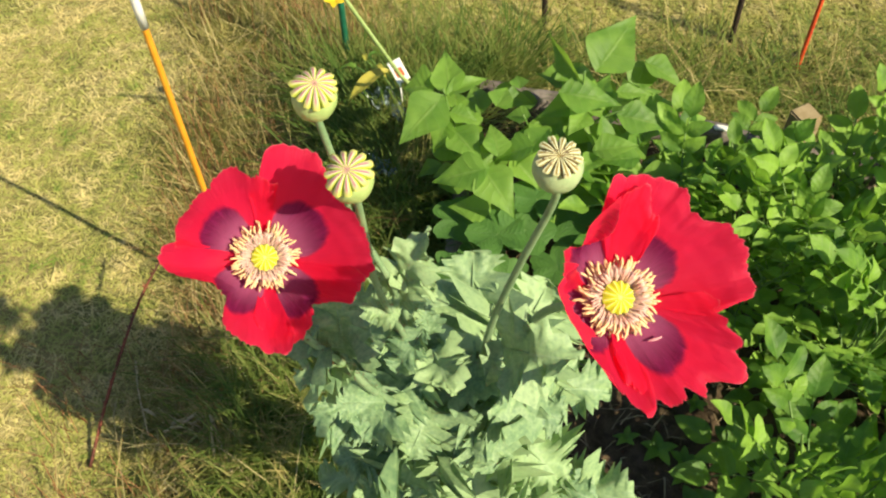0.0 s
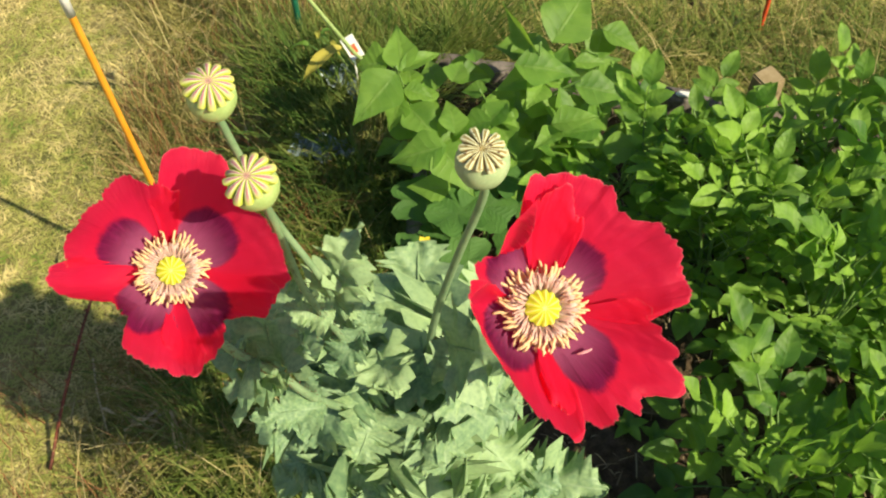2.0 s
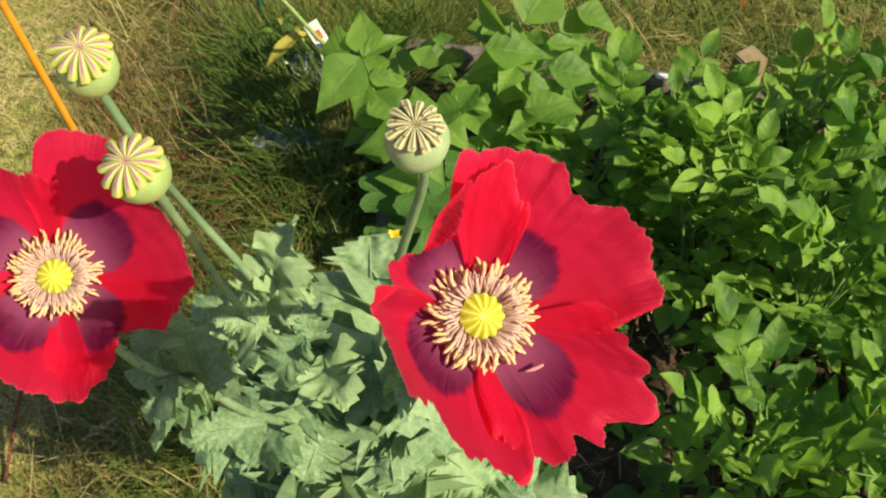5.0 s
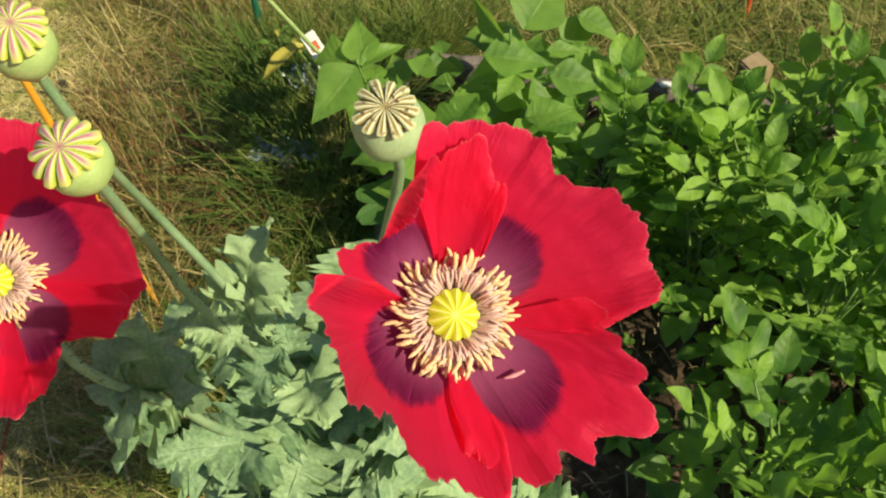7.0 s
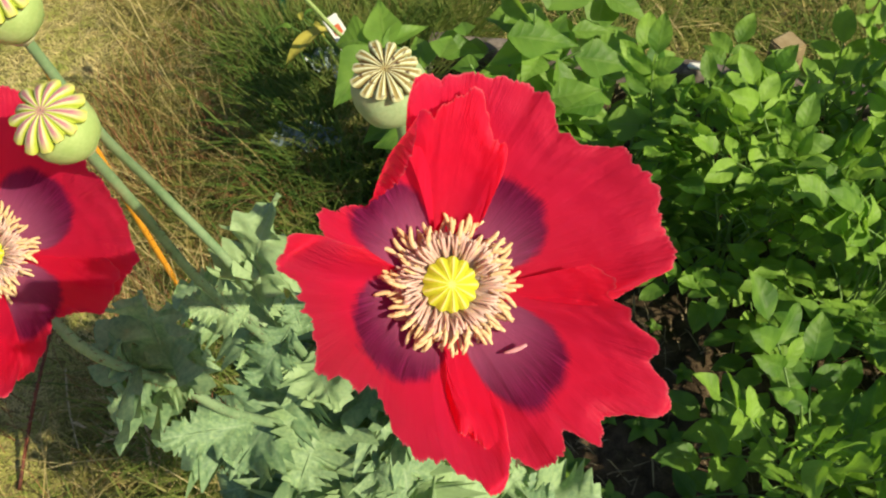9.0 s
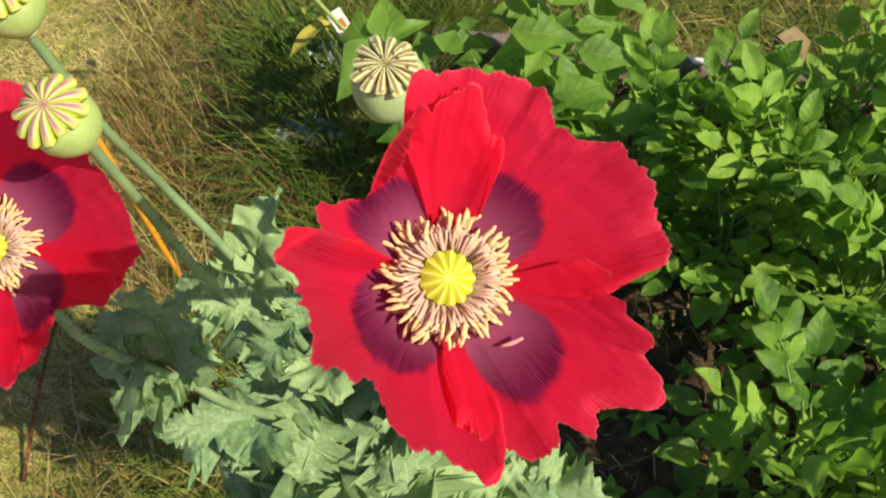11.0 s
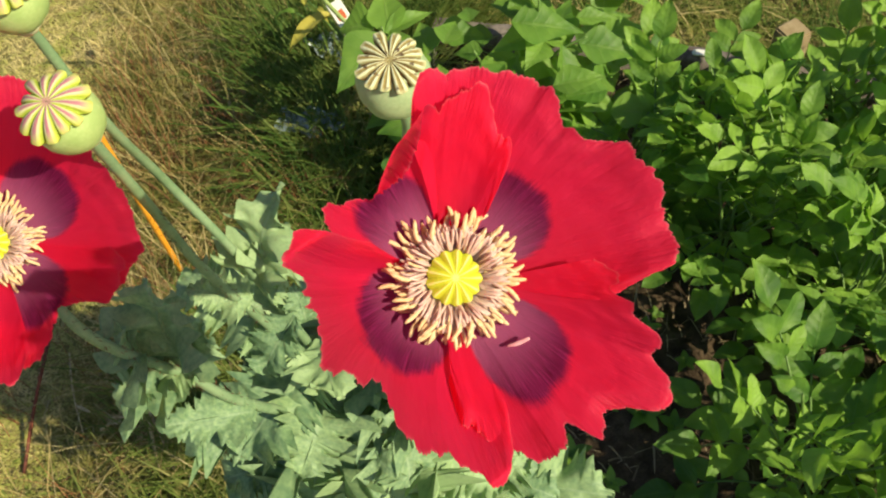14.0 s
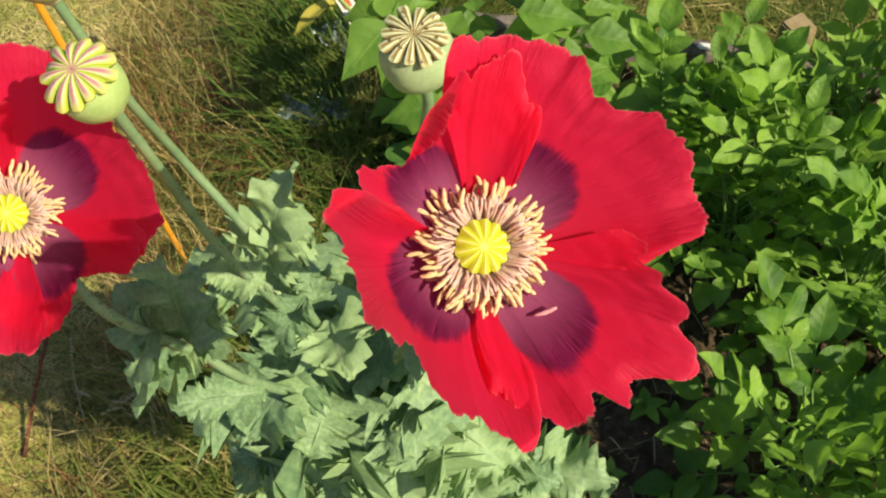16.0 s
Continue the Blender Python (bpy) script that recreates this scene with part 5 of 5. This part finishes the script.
x, y, z, r = scatter(52000, -0.9, 0.2, 0.1, 2.3, lambda x, y, r: outside_bed(x, y) & (x > rough_edge(y) + r.normal(0, 0.05, len(x))) & (x + 0.42 * np.clip(y - 0.95, 0, 1) - 0.25 * np.clip(y - 1.3, 0, 0.4) < -0.26 + 0.42 * np.clip((y - 1.0) / 0.3, 0, 1) + r.normal(0, 0.05, len(x))), 22)
n = len(x)
blades("rough_grass", x, y, z, r.uniform(0.02, 0.08, n), r.uniform(0.0020, 0.0036, n), r.uniform(0.5, 1.6, n), "half-dry brownish rough grass at the lawn's edge", DRYTALL, "grass", 0.35, 24)
x, y, z, r = scatter(90000, -0.9, 3.2, 1.0, 4.4, lambda x, y, r: (y < 2.03 - 0.08 * np.clip(x, 0, 1.5) + r.normal(0, 0.07, len(x))) & (y > bed_back_y(x) + 0.02) & (y > 1.70 - 0.9 * np.clip(x, 0, 1) + r.normal(0, 0.05, len(x))) & (x > -0.16 + r.normal(0, 0.10, len(x))) & (r.uniform(0, 1, len(x)) < np.clip(2.1 - np.hypot(x - 0.5, y - 1.9) / 0.80, 0, 1)), 13)
n = len(x)
blades("tall_grass", x, y, z, r.uniform(0.04, 0.14, n), r.uniform(0.002, 0.0042, n), r.uniform(0.5, 1.8, n), "uncut yellow-green grass behind the raised bed", MEADOW, "grass", 0.3, 5)
x, y, z, r = scatter(7000, -0.95, 1.9, 0.5, 2.8, lambda x, y, r: outside_bed(x, y) & ((y < bed_back_y(x)) | (x < 0) | (r.uniform(0, 1, len(x)) < 0.35)) & (x > rough_edge(y) - 0.16 * r.uniform(0, 1, len(x)) ** 3), 14)
n = len(x)
blades("dry_grass_stalks", x, y, z, r.uniform(0.06, 0.26, n), r.uniform(0.0012, 0.0026, n), r.uniform(0.3, 1.9, n), "dry straw-coloured grass stalks standing and fallen", STRAW, "dry grass", 0.35, 6)
x, y, z, r = scatter(2400, -0.75, -0.05, 0.7, 2.2, lambda x, y, r: outside_bed(x, y) & (fbm(x * 6, y * 6, 2.0) > -0.2) & (((y > 1.1) & (x > rough_edge(y))) | ((y < 1.1) & (x < -0.3))), 31)
n = len(x)
blades("sorrel_stalks", x, y, z, r.uniform(0.10, 0.28, n), r.uniform(0.0010, 0.0020, n), r.uniform(0.2, 0.9, n), "reddish-brown dry sorrel stalks in rough grass", SORREL, "dry weeds", 0.3, 32)
x, y, z, r = scatter(5200, -0.1, 1.5, 0.2, 1.7, lambda x, y, r: ~outside_bed(x, y), 15)
n = len(x)
blades("soil_litter", x, y, z + 0.066, r.uniform(0.008, 0.035, n), r.uniform(0.0015, 0.004, n), r.uniform(1.0, 2.0, n), "dry plant litter scattered over the bed soil", MULCH, "litter", 0.5, 7)


# ---- loose straws and seedlings ----
def straw(points, radius, label):
    """A bent dry stalk with a torn sheath, lying on the grass."""
    o = Vector(points[0])
    ob = thing("dry_stalk", o, label, "dry stalk")
    line = spline([tuple(Vector(p) - o) for p in points], 20)
    part("stalk", Pile().tube(line, [radius, radius * 0.9, radius * 0.5], 7).mesh("stalk", PALE_STRAW), ob)
    pile = Pile()
    blade(pile, line[11], tuple(line[14] - line[11] + np.array([0.01, 0.012, 0.008])), (0, 0, 1), 0.05, 0.004, 0.4, 0.3, 0.5, 3, n=8, m=5)
    part("sheath", pile.mesh("sheath", PALE_STRAW), ob)
    return ob


straw([(-0.406, 0.913, 0.09), (-0.389, 0.877, 0.08), (-0.37, 0.833, 0.05), (-0.355, 0.796, 0.02)], 0.003, "pale dry grass stalk lying over rough grass")
straw([(-0.49, 0.92, 0.05), (-0.465, 0.914, 0.07), (-0.442, 0.91, 0.06), (-0.435, 0.915, 0.03)], 0.0028, "pale dry grass stalk lying over rough grass")
straw([(-0.503, 0.903, 0.05), (-0.483, 0.907, 0.06), (-0.466, 0.907, 0.06), (-0.46, 0.905, 0.05)], 0.0028, "pale dry grass stalk lying over rough grass")
straw([(-0.399, 0.886, 0.1), (-0.396, 0.859, 0.08), (-0.391, 0.821, 0.05), (-0.384, 0.784, 0.02)], 0.003, "pale dry grass stalk lying over rough grass")
straw([(-0.601, 1.081, 0.02), (-0.575, 1.003, 0.04), (-0.545, 0.935, 0.06), (-0.533, 0.898, 0.05)], 0.0018, "pale dry grass stalk lying over rough grass")


def seedling(place, size, seed):
    r = np.random.default_rng(seed)
    ob = thing("weed_seedling", place, "small green weed seedling sprouting from the bed soil", "weed", "weed seedlings in the bed")
    for k in range(5):
        pile = Pile()
        a = k * 1.35 + r.uniform(-0.3, 0.3)
        blade(pile, (0, 0, 0.002), (math.cos(a), math.sin(a), 0.55), (0, 0, 1), size * r.uniform(0.8, 1.2), size * 0.3, 0.3, 0.5, 0.2, seed + k, n=8, m=5)
        part("leaf", pile.mesh("leaf", POTATO_LEAF), ob)
    part("stem", Pile().tube([(0, 0, -0.015), (0, 0, 0.0), (0.001, 0, 0.004)], [0.0012], 5).mesh("stem", GREEN_STEM), ob)
    return ob


sr = np.random.default_rng(5)
for k in range(16):
    seedling((sr.uniform(0.22, 0.50), sr.uniform(0.62, 1.05), 0.072), sr.uniform(0.018, 0.042), 300 + k)
